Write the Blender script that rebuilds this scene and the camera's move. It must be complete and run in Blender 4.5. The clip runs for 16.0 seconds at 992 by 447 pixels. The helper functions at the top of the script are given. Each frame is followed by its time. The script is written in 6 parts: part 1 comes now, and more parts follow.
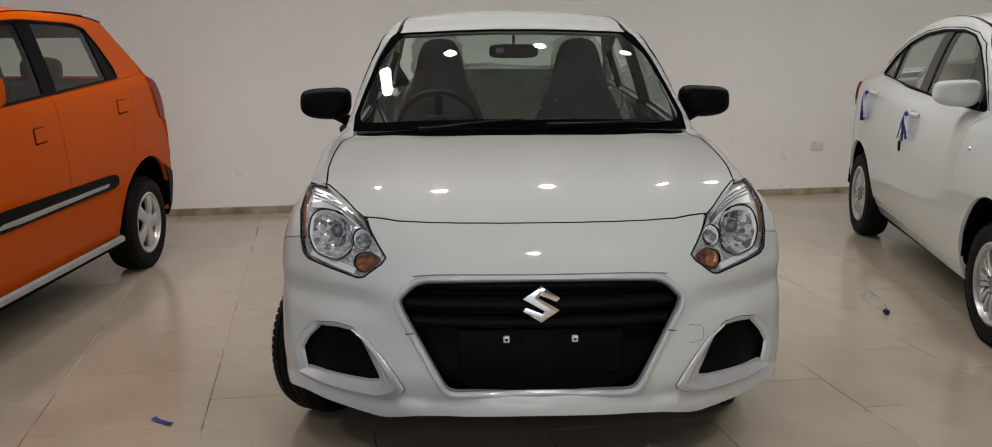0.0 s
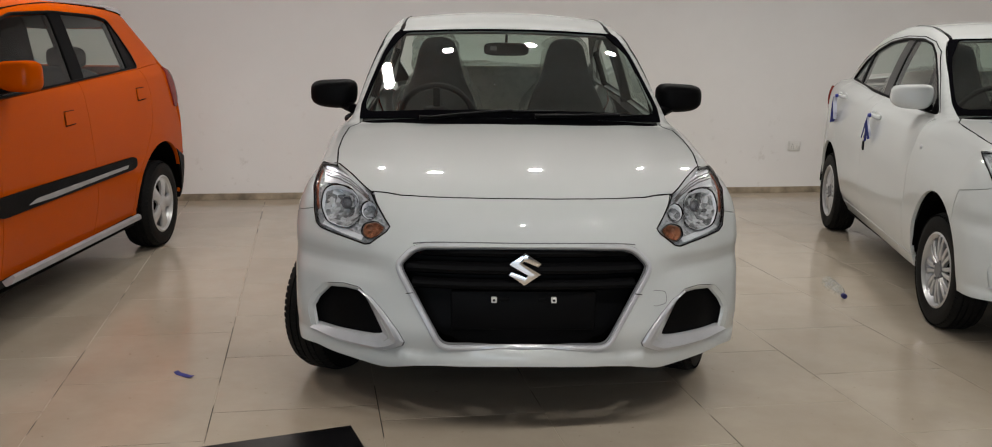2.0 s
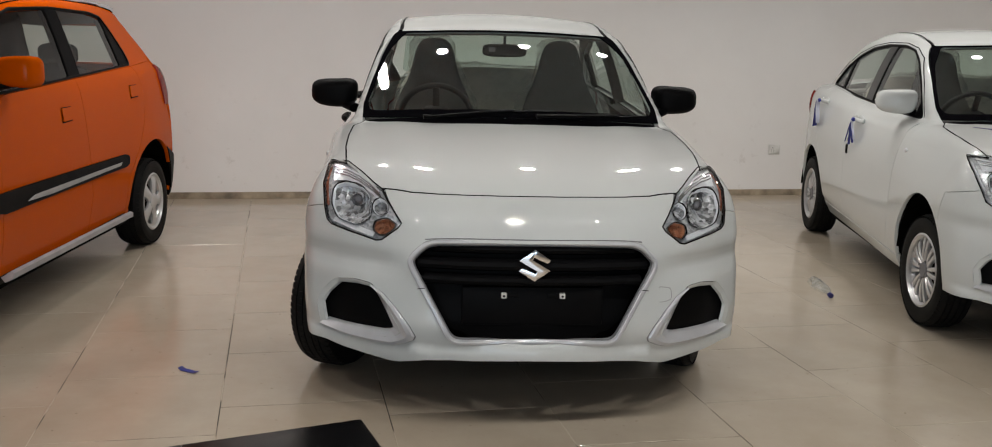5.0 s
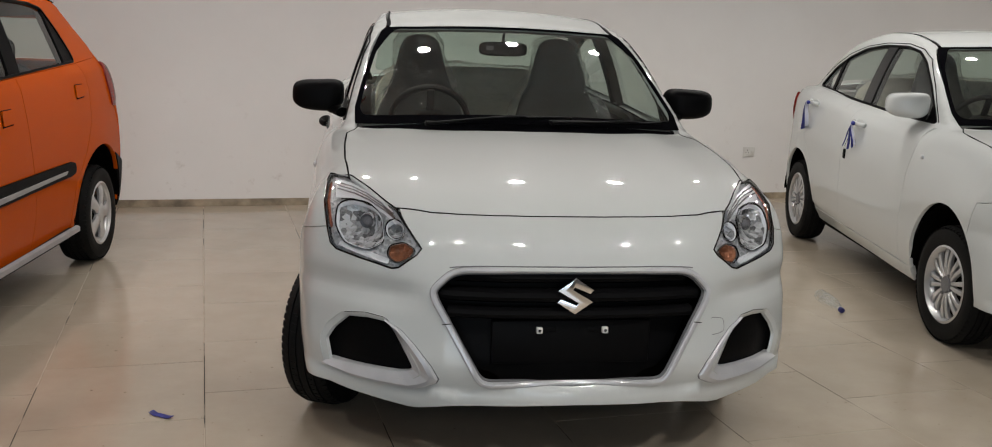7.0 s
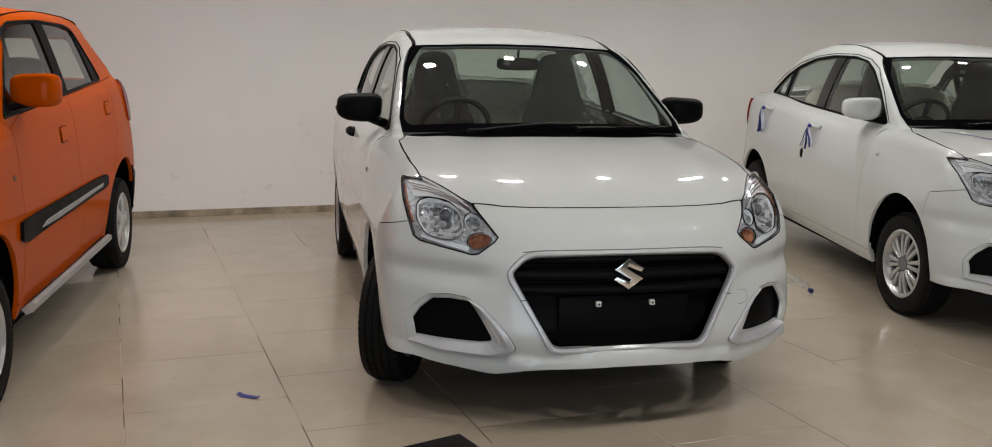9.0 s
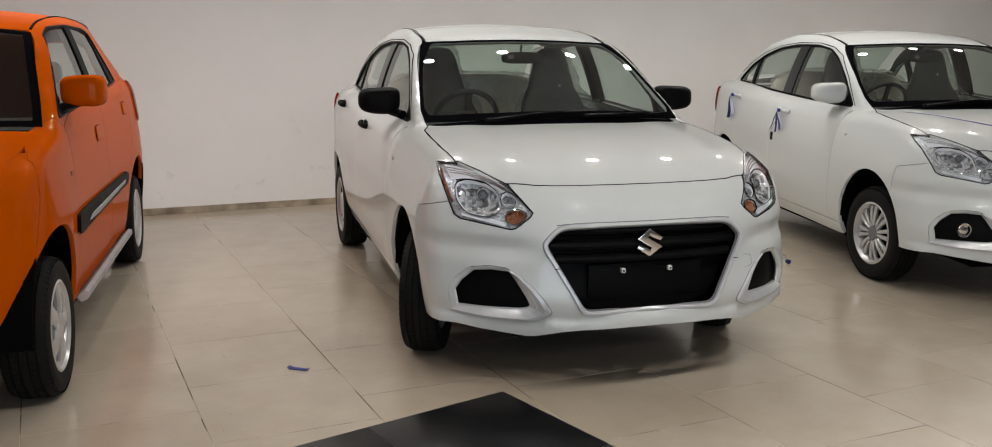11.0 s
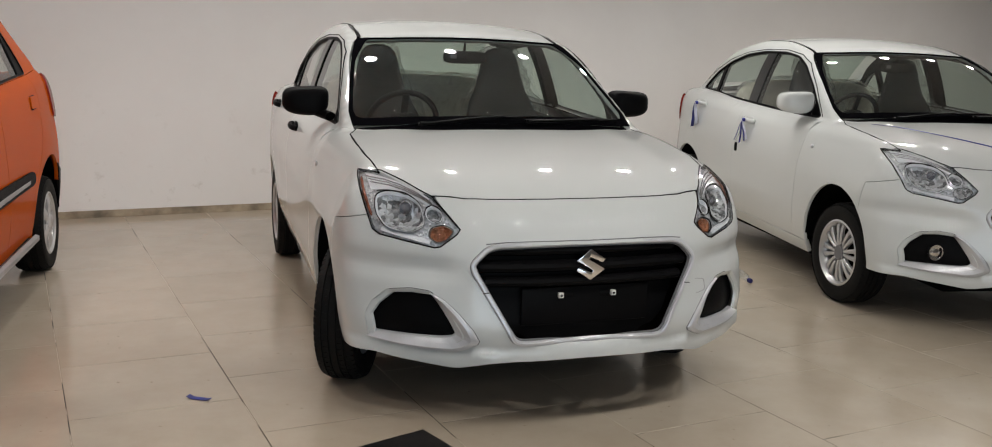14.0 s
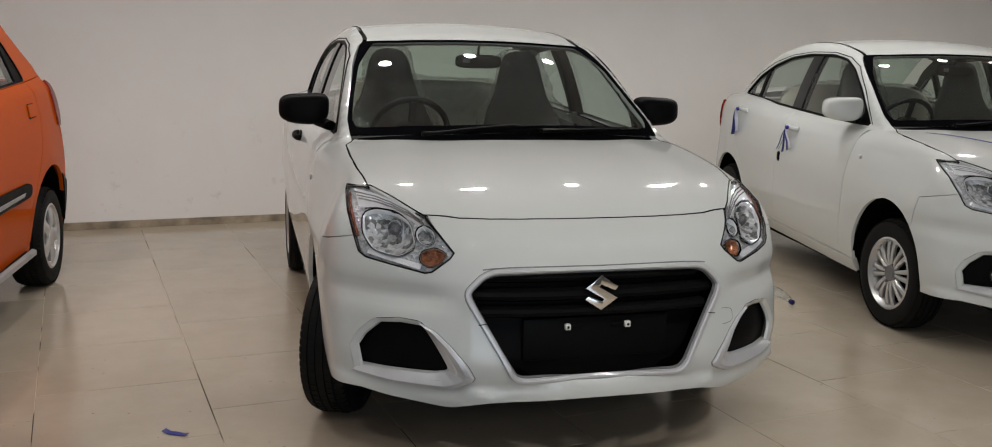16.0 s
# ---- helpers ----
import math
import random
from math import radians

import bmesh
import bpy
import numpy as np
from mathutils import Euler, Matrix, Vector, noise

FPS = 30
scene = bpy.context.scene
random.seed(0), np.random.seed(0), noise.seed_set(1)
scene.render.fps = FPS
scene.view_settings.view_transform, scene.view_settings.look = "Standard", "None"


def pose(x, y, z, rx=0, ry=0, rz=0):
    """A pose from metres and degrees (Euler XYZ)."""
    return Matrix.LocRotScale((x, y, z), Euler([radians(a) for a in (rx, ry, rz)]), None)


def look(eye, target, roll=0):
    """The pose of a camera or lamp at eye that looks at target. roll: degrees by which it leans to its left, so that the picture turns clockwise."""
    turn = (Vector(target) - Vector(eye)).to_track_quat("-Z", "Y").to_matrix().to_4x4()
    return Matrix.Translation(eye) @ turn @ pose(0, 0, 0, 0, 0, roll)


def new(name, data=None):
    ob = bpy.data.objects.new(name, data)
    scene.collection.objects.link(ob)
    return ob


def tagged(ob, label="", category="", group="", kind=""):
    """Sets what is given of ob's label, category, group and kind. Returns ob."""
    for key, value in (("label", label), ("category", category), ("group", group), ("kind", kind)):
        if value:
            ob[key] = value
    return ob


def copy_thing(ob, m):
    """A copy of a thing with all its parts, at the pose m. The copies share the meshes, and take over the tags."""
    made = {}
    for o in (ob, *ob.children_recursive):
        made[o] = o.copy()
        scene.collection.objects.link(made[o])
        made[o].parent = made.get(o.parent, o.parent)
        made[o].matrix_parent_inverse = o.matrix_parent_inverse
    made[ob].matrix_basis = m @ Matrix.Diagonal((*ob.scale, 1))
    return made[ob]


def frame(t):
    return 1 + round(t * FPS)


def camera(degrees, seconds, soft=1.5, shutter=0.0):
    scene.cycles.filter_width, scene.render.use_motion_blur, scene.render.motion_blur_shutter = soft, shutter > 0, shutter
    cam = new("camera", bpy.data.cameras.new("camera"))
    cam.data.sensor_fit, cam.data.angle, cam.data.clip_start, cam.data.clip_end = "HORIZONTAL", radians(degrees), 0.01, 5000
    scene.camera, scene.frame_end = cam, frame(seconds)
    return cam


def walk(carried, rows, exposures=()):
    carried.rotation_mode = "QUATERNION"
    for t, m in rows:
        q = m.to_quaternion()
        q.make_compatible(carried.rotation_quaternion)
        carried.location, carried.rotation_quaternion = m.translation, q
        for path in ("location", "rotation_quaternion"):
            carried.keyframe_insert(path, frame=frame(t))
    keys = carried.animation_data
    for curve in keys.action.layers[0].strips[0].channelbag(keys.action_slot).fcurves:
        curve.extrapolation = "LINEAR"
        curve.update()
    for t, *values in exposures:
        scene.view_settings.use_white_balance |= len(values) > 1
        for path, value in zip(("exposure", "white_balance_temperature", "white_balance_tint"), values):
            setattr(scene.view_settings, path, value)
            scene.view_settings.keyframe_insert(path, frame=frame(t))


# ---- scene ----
cam = camera(55.7, 16.0, 1.0)
PATH = [
    (0, (-0.196, -2.752, 1.485), (-0.157, -0.794, 1.081), -0.3),
    (0.5, (-0.201, -2.828, 1.488), (-0.138, -0.87, 1.084), 0.1),
    (1, (-0.14, -2.962, 1.478), (-0.079, -1.004, 1.075), 0.5),
    (1.5, (-0.132, -3.087, 1.478), (-0.077, -1.131, 1.069), 0.8),
    (2, (-0.199, -3.186, 1.479), (-0.143, -1.228, 1.077), 0.9),
    (2.5, (-0.301, -3.328, 1.474), (-0.243, -1.371, 1.065), 0.9),
    (3, (-0.331, -3.37, 1.481), (-0.266, -1.412, 1.075), 1.0),
    (3.5, (-0.324, -3.367, 1.48), (-0.251, -1.409, 1.079), 1.1),
    (4, (-0.342, -3.355, 1.482), (-0.256, -1.397, 1.084), 1.3),
    (4.5, (-0.36, -3.334, 1.479), (-0.258, -1.374, 1.089), 1.4),
    (5, (-0.352, -3.247, 1.469), (-0.23, -1.291, 1.074), 1.6),
    (5.2, (-0.34, -3.176, 1.47), (-0.221, -1.218, 1.08), 1.4),
    (7.3, (-0.722, -2.762, 1.46), (-0.443, -0.822, 1.062), 2.0),
    (7.5, (-0.765, -2.845, 1.462), (-0.486, -0.904, 1.07), 1.8),
    (8, (-0.899, -2.971, 1.475), (-0.59, -1.033, 1.089), 1.4),
    (8.5, (-1.121, -3.077, 1.476), (-0.719, -1.155, 1.096), 1.3),
    (9, (-1.255, -3.193, 1.48), (-0.82, -1.277, 1.108), 1.5),
    (9.5, (-1.327, -3.369, 1.46), (-0.873, -1.456, 1.092), 1.5),
    (9.7, (-1.468, -3.291, 1.435), (-0.985, -1.386, 1.066), 1.1),
    (11.8, (-1.735, -3.577, 1.488), (-1.152, -1.701, 1.116), 1.3),
    (12, (-1.745, -3.553, 1.477), (-1.145, -1.681, 1.112), 1.7),
    (12.5, (-1.742, -3.531, 1.475), (-1.116, -1.666, 1.113), 1.8),
    (13, (-1.638, -3.415, 1.465), (-1.014, -1.551, 1.095), 1.9),
    (13.5, (-1.48, -3.249, 1.467), (-0.871, -1.379, 1.104), 1.8),
    (14, (-1.401, -3.126, 1.444), (-0.8, -1.255, 1.075), 1.7),
    (14.5, (-1.353, -2.949, 1.439), (-0.748, -1.079, 1.073), 1.8),
    (15, (-1.276, -2.839, 1.438), (-0.675, -0.967, 1.071), 1.9),
    (15.5, (-1.171, -2.812, 1.433), (-0.602, -0.93, 1.069), 1.7),
    (16, (-1.127, -2.815, 1.436), (-0.626, -0.913, 1.076), 1.4),
]
walk(cam, [(t, look(eye, target, roll)) for t, eye, target, roll in PATH], ((0, -0.42), (1, -0.35), (3.5, -0.25), (8.5, -0.27), (9.5, -0.23), (11.8, -0.08), (13, -0.08), (14.5, -0.18), (16, -0.33)))

# ---- world ----
import mathutils

ROOM_TURN = 8.0
ROOM = pose(0, 5.25, 0, 0, 0, ROOM_TURN)
CEIL = 2.9

world = bpy.data.worlds.new("world")
scene.world = world
world.use_nodes = True
world.node_tree.nodes["Background"].inputs["Color"].default_value = (0.8, 0.9, 1.0, 1)
world.node_tree.nodes["Background"].inputs["Strength"].default_value = 0.05

# ---- materials ----


def material(name):
    m = bpy.data.materials.new(name)
    m.use_nodes = True
    nt = m.node_tree
    return m, nt, nt.nodes["Principled BSDF"]


def put(node, **values):
    for key, value in values.items():
        node.inputs[key.replace("_", " ")].default_value = value


def noise_node(nt, scale, detail=4.0, rough=0.5, coords="Object"):
    tex = nt.nodes.new("ShaderNodeTexCoord")
    n = nt.nodes.new("ShaderNodeTexNoise")
    n.inputs["Scale"].default_value = scale
    n.inputs["Detail"].default_value = detail
    n.inputs["Roughness"].default_value = rough
    nt.links.new(tex.outputs[coords], n.inputs["Vector"])
    return n


def ramp_node(nt, src, stops):
    r = nt.nodes.new("ShaderNodeValToRGB")
    el = r.color_ramp.elements
    while len(el) < len(stops):
        el.new(0.5)
    for e, (p, c) in zip(el, stops):
        e.position, e.color = p, (*c, 1)
    nt.links.new(src, r.inputs["Fac"])
    return r


def bump_node(nt, src, strength, distance, target):
    b = nt.nodes.new("ShaderNodeBump")
    b.inputs["Strength"].default_value = strength
    b.inputs["Distance"].default_value = distance
    nt.links.new(src, b.inputs["Height"])
    nt.links.new(b.outputs["Normal"], target)
    return b


def simple(name, colour, rough=0.5, metal=0.0, coat=0.0, vary=0.08, scale=9.0, bump=0.0, bump_scale=300.0, spec=0.5):
    m, nt, p = material(name)
    lo = tuple(c * (1 - vary) for c in colour)
    hi = tuple(min(1, c * (1 + vary)) for c in colour)
    n = noise_node(nt, scale, 5)
    r = ramp_node(nt, n.outputs["Fac"], [(0.3, lo), (0.7, hi)])
    nt.links.new(r.outputs["Color"], p.inputs["Base Color"])
    rr = nt.nodes.new("ShaderNodeMapRange")
    rr.inputs["To Min"].default_value, rr.inputs["To Max"].default_value = max(0.0, rough * 0.85), min(1, rough * 1.15)
    nt.links.new(n.outputs["Fac"], rr.inputs["Value"])
    nt.links.new(rr.outputs["Result"], p.inputs["Roughness"])
    put(p, Metallic=metal, Coat_Weight=coat, Coat_Roughness=0.03, Specular_IOR_Level=spec)
    if bump:
        f = noise_node(nt, bump_scale, 3)
        bump_node(nt, f.outputs["Fac"], bump, 0.002, p.inputs["Normal"])
    return m


def paint(name, colour, flake=0.02, ior=1.56, coat=1.0, spec=0.15):
    m, nt, p = material(name)
    n = noise_node(nt, 2.2, 3)
    r = ramp_node(nt, n.outputs["Fac"], [(0.3, tuple(c * (1 - flake) for c in colour)), (0.7, colour)])
    nt.links.new(r.outputs["Color"], p.inputs["Base Color"])
    put(p, Roughness=0.42, Coat_Weight=coat, Coat_Roughness=0.02, Coat_IOR=ior, Specular_IOR_Level=spec)
    f = noise_node(nt, 900, 2)
    b = bump_node(nt, f.outputs["Fac"], 0.02, 0.0004, p.inputs["Coat Normal"])
    return m


def glass(name, tint, gloss=0.9, creased=False, base=0.045):
    m, nt, p = material(name)
    nt.nodes.remove(p)
    out = nt.nodes["Material Output"]
    tr = nt.nodes.new("ShaderNodeBsdfTransparent")
    tr.inputs["Color"].default_value = (*tint, 1)
    gl = nt.nodes.new("ShaderNodeBsdfGlossy")
    gl.inputs["Roughness"].default_value = 0.01
    gl.inputs["Color"].default_value = (gloss, gloss, gloss, 1)
    if creased:
        gl.inputs["Roughness"].default_value = 0.05
        crease = noise_node(nt, 16, 3, 0.6)
        bump_node(nt, crease.outputs["Fac"], 1.0, 0.06, gl.inputs["Normal"])
    lw = nt.nodes.new("ShaderNodeLayerWeight")
    lw.inputs["Blend"].default_value = 0.5
    fr = nt.nodes.new("ShaderNodeMath")
    fr.operation = "POWER"
    fr.inputs[1].default_value = 4.5
    nt.links.new(lw.outputs["Facing"], fr.inputs[0])
    gain = nt.nodes.new("ShaderNodeMath")
    gain.operation = "MULTIPLY_ADD"
    gain.inputs[1].default_value, gain.inputs[2].default_value = 0.92, base
    nt.links.new(fr.outputs[0], gain.inputs[0])
    fr = gain
    mix = nt.nodes.new("ShaderNodeMixShader")
    nt.links.new(fr.outputs[0], mix.inputs["Fac"])
    nt.links.new(tr.outputs[0], mix.inputs[1])
    nt.links.new(gl.outputs[0], mix.inputs[2])
    last = mix
    if creased:
        # White noise streaks: the film's own haze, with its gleam put into colour.
        haze = nt.nodes.new("ShaderNodeBsdfDiffuse")
        haze.inputs["Color"].default_value = (0.8, 0.8, 0.8, 1)
        folds = noise_node(nt, 11, 5, 0.65)
        folds.inputs["Distortion"].default_value = 2.5
        film = ramp_node(nt, folds.outputs["Fac"], [(0.50, (0.01, 0.01, 0.01)), (0.72, (0.26, 0.26, 0.26))])
        last = nt.nodes.new("ShaderNodeMixShader")
        nt.links.new(film.outputs["Color"], last.inputs["Fac"])
        nt.links.new(mix.outputs[0], last.inputs[1])
        nt.links.new(haze.outputs[0], last.inputs[2])
    nt.links.new(last.outputs[0], out.inputs["Surface"])
    return m


def lamp_glow(name, strength, colour=(1.0, 0.958, 0.91)):
    m, nt, p = material(name)
    put(p, Base_Color=(0.9, 0.9, 0.9, 1), Emission_Color=(*colour, 1), Emission_Strength=strength)
    return m


WHITE = paint("white_paint", (0.62, 0.645, 0.64))
ORANGE = paint("orange_paint", (0.52, 0.078, 0.0), 0.04, 1.4, 0.35, 0.0)
BLACK = simple("black_plastic", (0.0035, 0.0035, 0.004), 0.5, bump=0.15, bump_scale=500, spec=0.07)
GLOSS_BLACK = simple("gloss_black", (0.008, 0.008, 0.009), 0.16)
FRIT = simple("black_glass_border", (0.004, 0.004, 0.005), 0.9, spec=0.0)
GREY_PLASTIC = simple("grey_plastic", (0.16, 0.16, 0.17), 0.45, bump=0.1)
BEZEL = simple("bright_silver_paint", (0.60, 0.61, 0.64), 0.32, metal=0.3, coat=0.3)
SILVER = simple("silver_paint", (0.62, 0.63, 0.66), 0.3, metal=0.55, coat=0.5)
MATT_SILVER = simple("matt_silver_plastic", (0.36, 0.36, 0.37), 0.45, metal=0.2, vary=0.12)
RIM = simple("wheel_silver", (0.60, 0.60, 0.61), 0.33, metal=0.6, coat=0.4)
CHROME = simple("chrome", (0.86, 0.86, 0.87), 0.06, metal=1.0, vary=0.02)
RUBBER = simple("tyre_rubber", (0.0075, 0.0074, 0.0073), 0.65, bump=0.3, bump_scale=220, spec=0.15)
DARK = simple("underbody_and_gap_shadow", (0.002, 0.002, 0.002), 0.9, spec=0.05)


def facets(name, colour, scale, strength, rough=0.12, metal=1.0, low=0.55):
    """A fluted lamp reflector: cells at odd angles that catch the light; glints also mottled into the colour."""
    m, nt, p = material(name)
    put(p, Metallic=metal, Roughness=rough)
    tex = nt.nodes.new("ShaderNodeTexCoord")
    vo = nt.nodes.new("ShaderNodeTexVoronoi")
    vo.inputs["Scale"].default_value = scale
    nt.links.new(tex.outputs["Object"], vo.inputs["Vector"])
    # Each cell's random tone stands in for a bright or dark reflection.
    r = ramp_node(nt, vo.outputs["Color"], [(0.2, tuple(c * low for c in colour)), (0.7, colour)])
    nt.links.new(r.outputs["Color"], p.inputs["Base Color"])
    bump_node(nt, vo.outputs["Distance"], strength, 0.02, p.inputs["Normal"])
    return m


LAMP_LINER = facets("lamp_liner", (0.90, 0.92, 0.95), 110, 0.3, 0.10, 0.45)
BOWL = facets("segmented_bowl", (0.97, 0.985, 1.0), 55, 0.35, 0.06, 0.6, 0.25)
BRIGHT_TRIM = simple("bright_lamp_trim", (0.90, 0.92, 0.95), 0.14, metal=0.25, vary=0.05, bump=0.5, bump_scale=50)
LAMP_DARK = simple("dark_lamp_glass", (0.25, 0.25, 0.27), 0.06, metal=0.5)
AMBER = facets("amber_lens", (0.60, 0.25, 0.13), 80, 0.3, 0.07, 0.6)
MARKER = facets("dull_red_reflector", (0.36, 0.11, 0.06), 120, 0.4, 0.2, 0.2)
RED_LENS = simple("red_lens", (0.20, 0.018, 0.012), 0.25, spec=0.15, coat=0.0, vary=0.2, scale=40)
SEAT = simple("seat_fabric", (0.010, 0.010, 0.0105), 0.85, bump=0.4, bump_scale=350, spec=0.15)
SEAT_LIGHT = simple("seat_fabric_beige", (0.80, 0.76, 0.64), 0.8, bump=0.4, bump_scale=350)
LINING = simple("cabin_lining", (0.15, 0.145, 0.135), 0.8)
DASH = simple("dashboard_plastic", (0.009, 0.009, 0.0095), 0.6, bump=0.2, bump_scale=260, spec=0.2)
GLASS = glass("window_glass", (0.70, 0.80, 0.745), base=0.085)
TINT = glass("side_glass", (0.74, 0.80, 0.77))
CLEAR = glass("lamp_lens", (0.93, 0.95, 0.97))
PLASTIC_WRAP = glass("plastic_wrap", (0.95, 0.95, 0.95), 1.0, True, 0.15)
MIRROR = simple("mirror_glass", (0.85, 0.87, 0.88), 0.02, metal=1.0, vary=0.0)
RIBBON = simple("blue_ribbon", (0.02, 0.03, 0.24), 0.38, vary=0.3, scale=30)
BLUE_CAP = simple("blue_cap", (0.02, 0.02, 0.13), 0.35)
PET = glass("bottle_plastic", (0.93, 0.95, 0.95), 1.0, True, 0.16)
SOCKET = simple("socket_plastic", (0.72, 0.71, 0.68), 0.4)

# ---- mesh helpers ----


def flat(o):
    return [(float(v[0]), float(v[1]), float(v[2])) for v in o]


def link_mesh(name, verts, faces, mat, parent=None, normals=None, smooth=True, label="", sharp=35):
    me = bpy.data.meshes.new(name)
    me.from_pydata(flat(verts), [], [tuple(int(i) for i in f) for f in faces])
    me.materials.append(mat)
    me.polygons.foreach_set("use_smooth", [smooth] * len(me.polygons))
    if smooth and normals is None and sharp:
        me.set_sharp_from_angle(angle=radians(sharp))
    if normals is not None:
        me.normals_split_custom_set_from_vertices(flat(normals))
    me.update()
    ob = new(name, me)
    if parent is not None:
        ob.parent = parent
    if label:
        tagged(ob, label)
    return ob


def part(name, shape, mat, parent, label="", smooth=True, sharp=35):
    return link_mesh(name, shape[0], shape[1], mat, parent, None, smooth, label, sharp)


def merged(*shapes):
    V, F = [], []
    for v, f in shapes:
        o = len(V)
        V += flat(v)
        F += [tuple(i + o for i in q) for q in f]
    return V, F


def moved(shape, m):
    return [tuple(m @ Vector(v)) for v in shape[0]], shape[1]


def mirrored(shape):
    return [(-v[0], v[1], v[2]) for v in shape[0]], [tuple(reversed(f)) for f in shape[1]]


def from_bm(bm):
    bm.verts.index_update()
    out = [tuple(v.co) for v in bm.verts], [tuple(v.index for v in f.verts) for f in bm.faces]
    bm.free()
    return out


def block(x0, x1, y0, y1, z0, z1, bevel=0.01, segments=2):
    bm = bmesh.new()
    bmesh.ops.create_cube(bm, size=1)
    for v in bm.verts:
        v.co = Vector(((x0 + x1) / 2 + v.co.x * (x1 - x0), (y0 + y1) / 2 + v.co.y * (y1 - y0), (z0 + z1) / 2 + v.co.z * (z1 - z0)))
    if bevel:
        bmesh.ops.bevel(bm, geom=bm.edges[:], offset=bevel, segments=segments, profile=0.5, affect="EDGES")
    return from_bm(bm)


def lathe(profile, n=48, closed=False):
    """Turns (radius, height) pairs about the x axis: height runs along x."""
    V, F = [], []
    for r, h in profile:
        for i in range(n):
            a = 2 * math.pi * i / n
            V.append((h, r * math.cos(a), r * math.sin(a)))
    m = len(profile)
    for j in range(m if closed else m - 1):
        for i in range(n):
            a, b = j * n, ((j + 1) % m) * n
            F.append((a + i, a + (i + 1) % n, b + (i + 1) % n, b + i))
    return V, F


def tube(path, radius, n=8, closed=False, squash=1.0, up=(0, 0, 1)):
    P = [Vector(p) for p in path]
    V, F, m = [], [], len(P)
    for j in range(m):
        a = P[(j - 1) % m] if closed or j else P[0]
        b = P[(j + 1) % m] if closed or j < m - 1 else P[-1]
        d = (b - a).normalized()
        s = d.cross(Vector(up))
        s = s.normalized() if s.length > 1e-6 else Vector((1, 0, 0))
        u = s.cross(d).normalized()
        r = radius[j] if isinstance(radius, (list, tuple)) else radius
        for i in range(n):
            t = 2 * math.pi * i / n
            V.append(tuple(P[j] + s * (r * math.cos(t)) + u * (r * squash * math.sin(t))))
    for j in range(m if closed else m - 1):
        for i in range(n):
            a, b = j * n, ((j + 1) % m) * n
            F.append((a + i, a + (i + 1) % n, b + (i + 1) % n, b + i))
    if not closed:
        F.append(tuple(reversed(range(n))))
        F.append(tuple(range((m - 1) * n, m * n)))
    return V, F


def loft(rings, caps=True):
    V, F, n = [], [], len(rings[0])
    for r in rings:
        V += flat(r)
    for j in range(len(rings) - 1):
        for i in range(n):
            a, b = j * n, (j + 1) * n
            F.append((a + i, a + (i + 1) % n, b + (i + 1) % n, b + i))
    if caps:
        F.append(tuple(reversed(range(n))))
        F.append(tuple(range((len(rings) - 1) * n, len(rings) * n)))
    return V, F


def prism(poly, depth, bevel=0.0):
    """A plate: poly lists (x, z); it is as thick as depth along y, from 0 to depth."""
    bm = bmesh.new()
    vs = [bm.verts.new((x, 0, z)) for x, z in poly]
    f = bm.faces.new(vs)
    out = bmesh.ops.extrude_face_region(bm, geom=[f])
    for v in out["geom"]:
        if isinstance(v, bmesh.types.BMVert):
            v.co.y += depth
    bmesh.ops.recalc_face_normals(bm, faces=bm.faces[:])
    if bevel:
        bmesh.ops.bevel(bm, geom=bm.edges[:], offset=bevel, segments=2, profile=0.5, affect="EDGES")
    return from_bm(bm)


def round_poly(poly, r=0.02, n=4):
    """Rounds the corners of a closed polygon of any dimension."""
    out, m = [], len(poly)
    for i in range(m):
        a, p, b = (np.array(poly[j % m], float) for j in (i - 1, i, i + 1))
        da, db = np.linalg.norm(a - p), np.linalg.norm(b - p)
        ra = min(r, da * 0.45)
        rb = min(r, db * 0.45)
        s, e = p + (a - p) / da * ra, p + (b - p) / db * rb
        for k in range(n + 1):
            t = k / n
            out.append(tuple((1 - t) ** 2 * s + 2 * t * (1 - t) * p + t * t * e))
    return out


def dense(poly, step=0.02, closed=True):
    out, m = [], len(poly)
    for i in range(m if closed else m - 1):
        a, b = np.array(poly[i], float), np.array(poly[(i + 1) % m], float)
        k = max(1, int(np.ceil(np.linalg.norm(b - a) / step)))
        out += [tuple(a + (b - a) * t / k) for t in range(k)]
    if not closed:
        out.append(tuple(poly[-1]))
    return out


# ---- smooth bodywork: a closed form is cut into panels ----


def curve(*pairs):
    """A smooth monotone curve through (x, y) pairs."""
    X = np.array([p[0] for p in pairs], float)
    Y = np.array([p[1] for p in pairs], float)
    h, d = np.diff(X), np.diff(Y) / np.diff(X)
    m = np.zeros(len(X))
    m[0], m[-1] = d[0], d[-1]
    for i in range(1, len(X) - 1):
        if d[i - 1] * d[i] > 0:
            w1, w2 = 2 * h[i] + h[i - 1], h[i] + 2 * h[i - 1]
            m[i] = (w1 + w2) / (w1 / d[i - 1] + w2 / d[i])

    def at(x):
        x = np.asarray(x, float)
        xc = np.clip(x, X[0], X[-1])
        i = np.clip(np.searchsorted(X, xc, side="right") - 1, 0, len(X) - 2)
        t = (xc - X[i]) / h[i]
        y = (2 * t**3 - 3 * t**2 + 1) * Y[i] + (t**3 - 2 * t**2 + t) * h[i] * m[i] + (3 * t**2 - 2 * t**3) * Y[i + 1] + (t**3 - t**2) * h[i] * m[i + 1]
        return y + np.where(x < X[0], (x - X[0]) * m[0], 0) + np.where(x > X[-1], (x - X[-1]) * m[-1], 0)

    return at


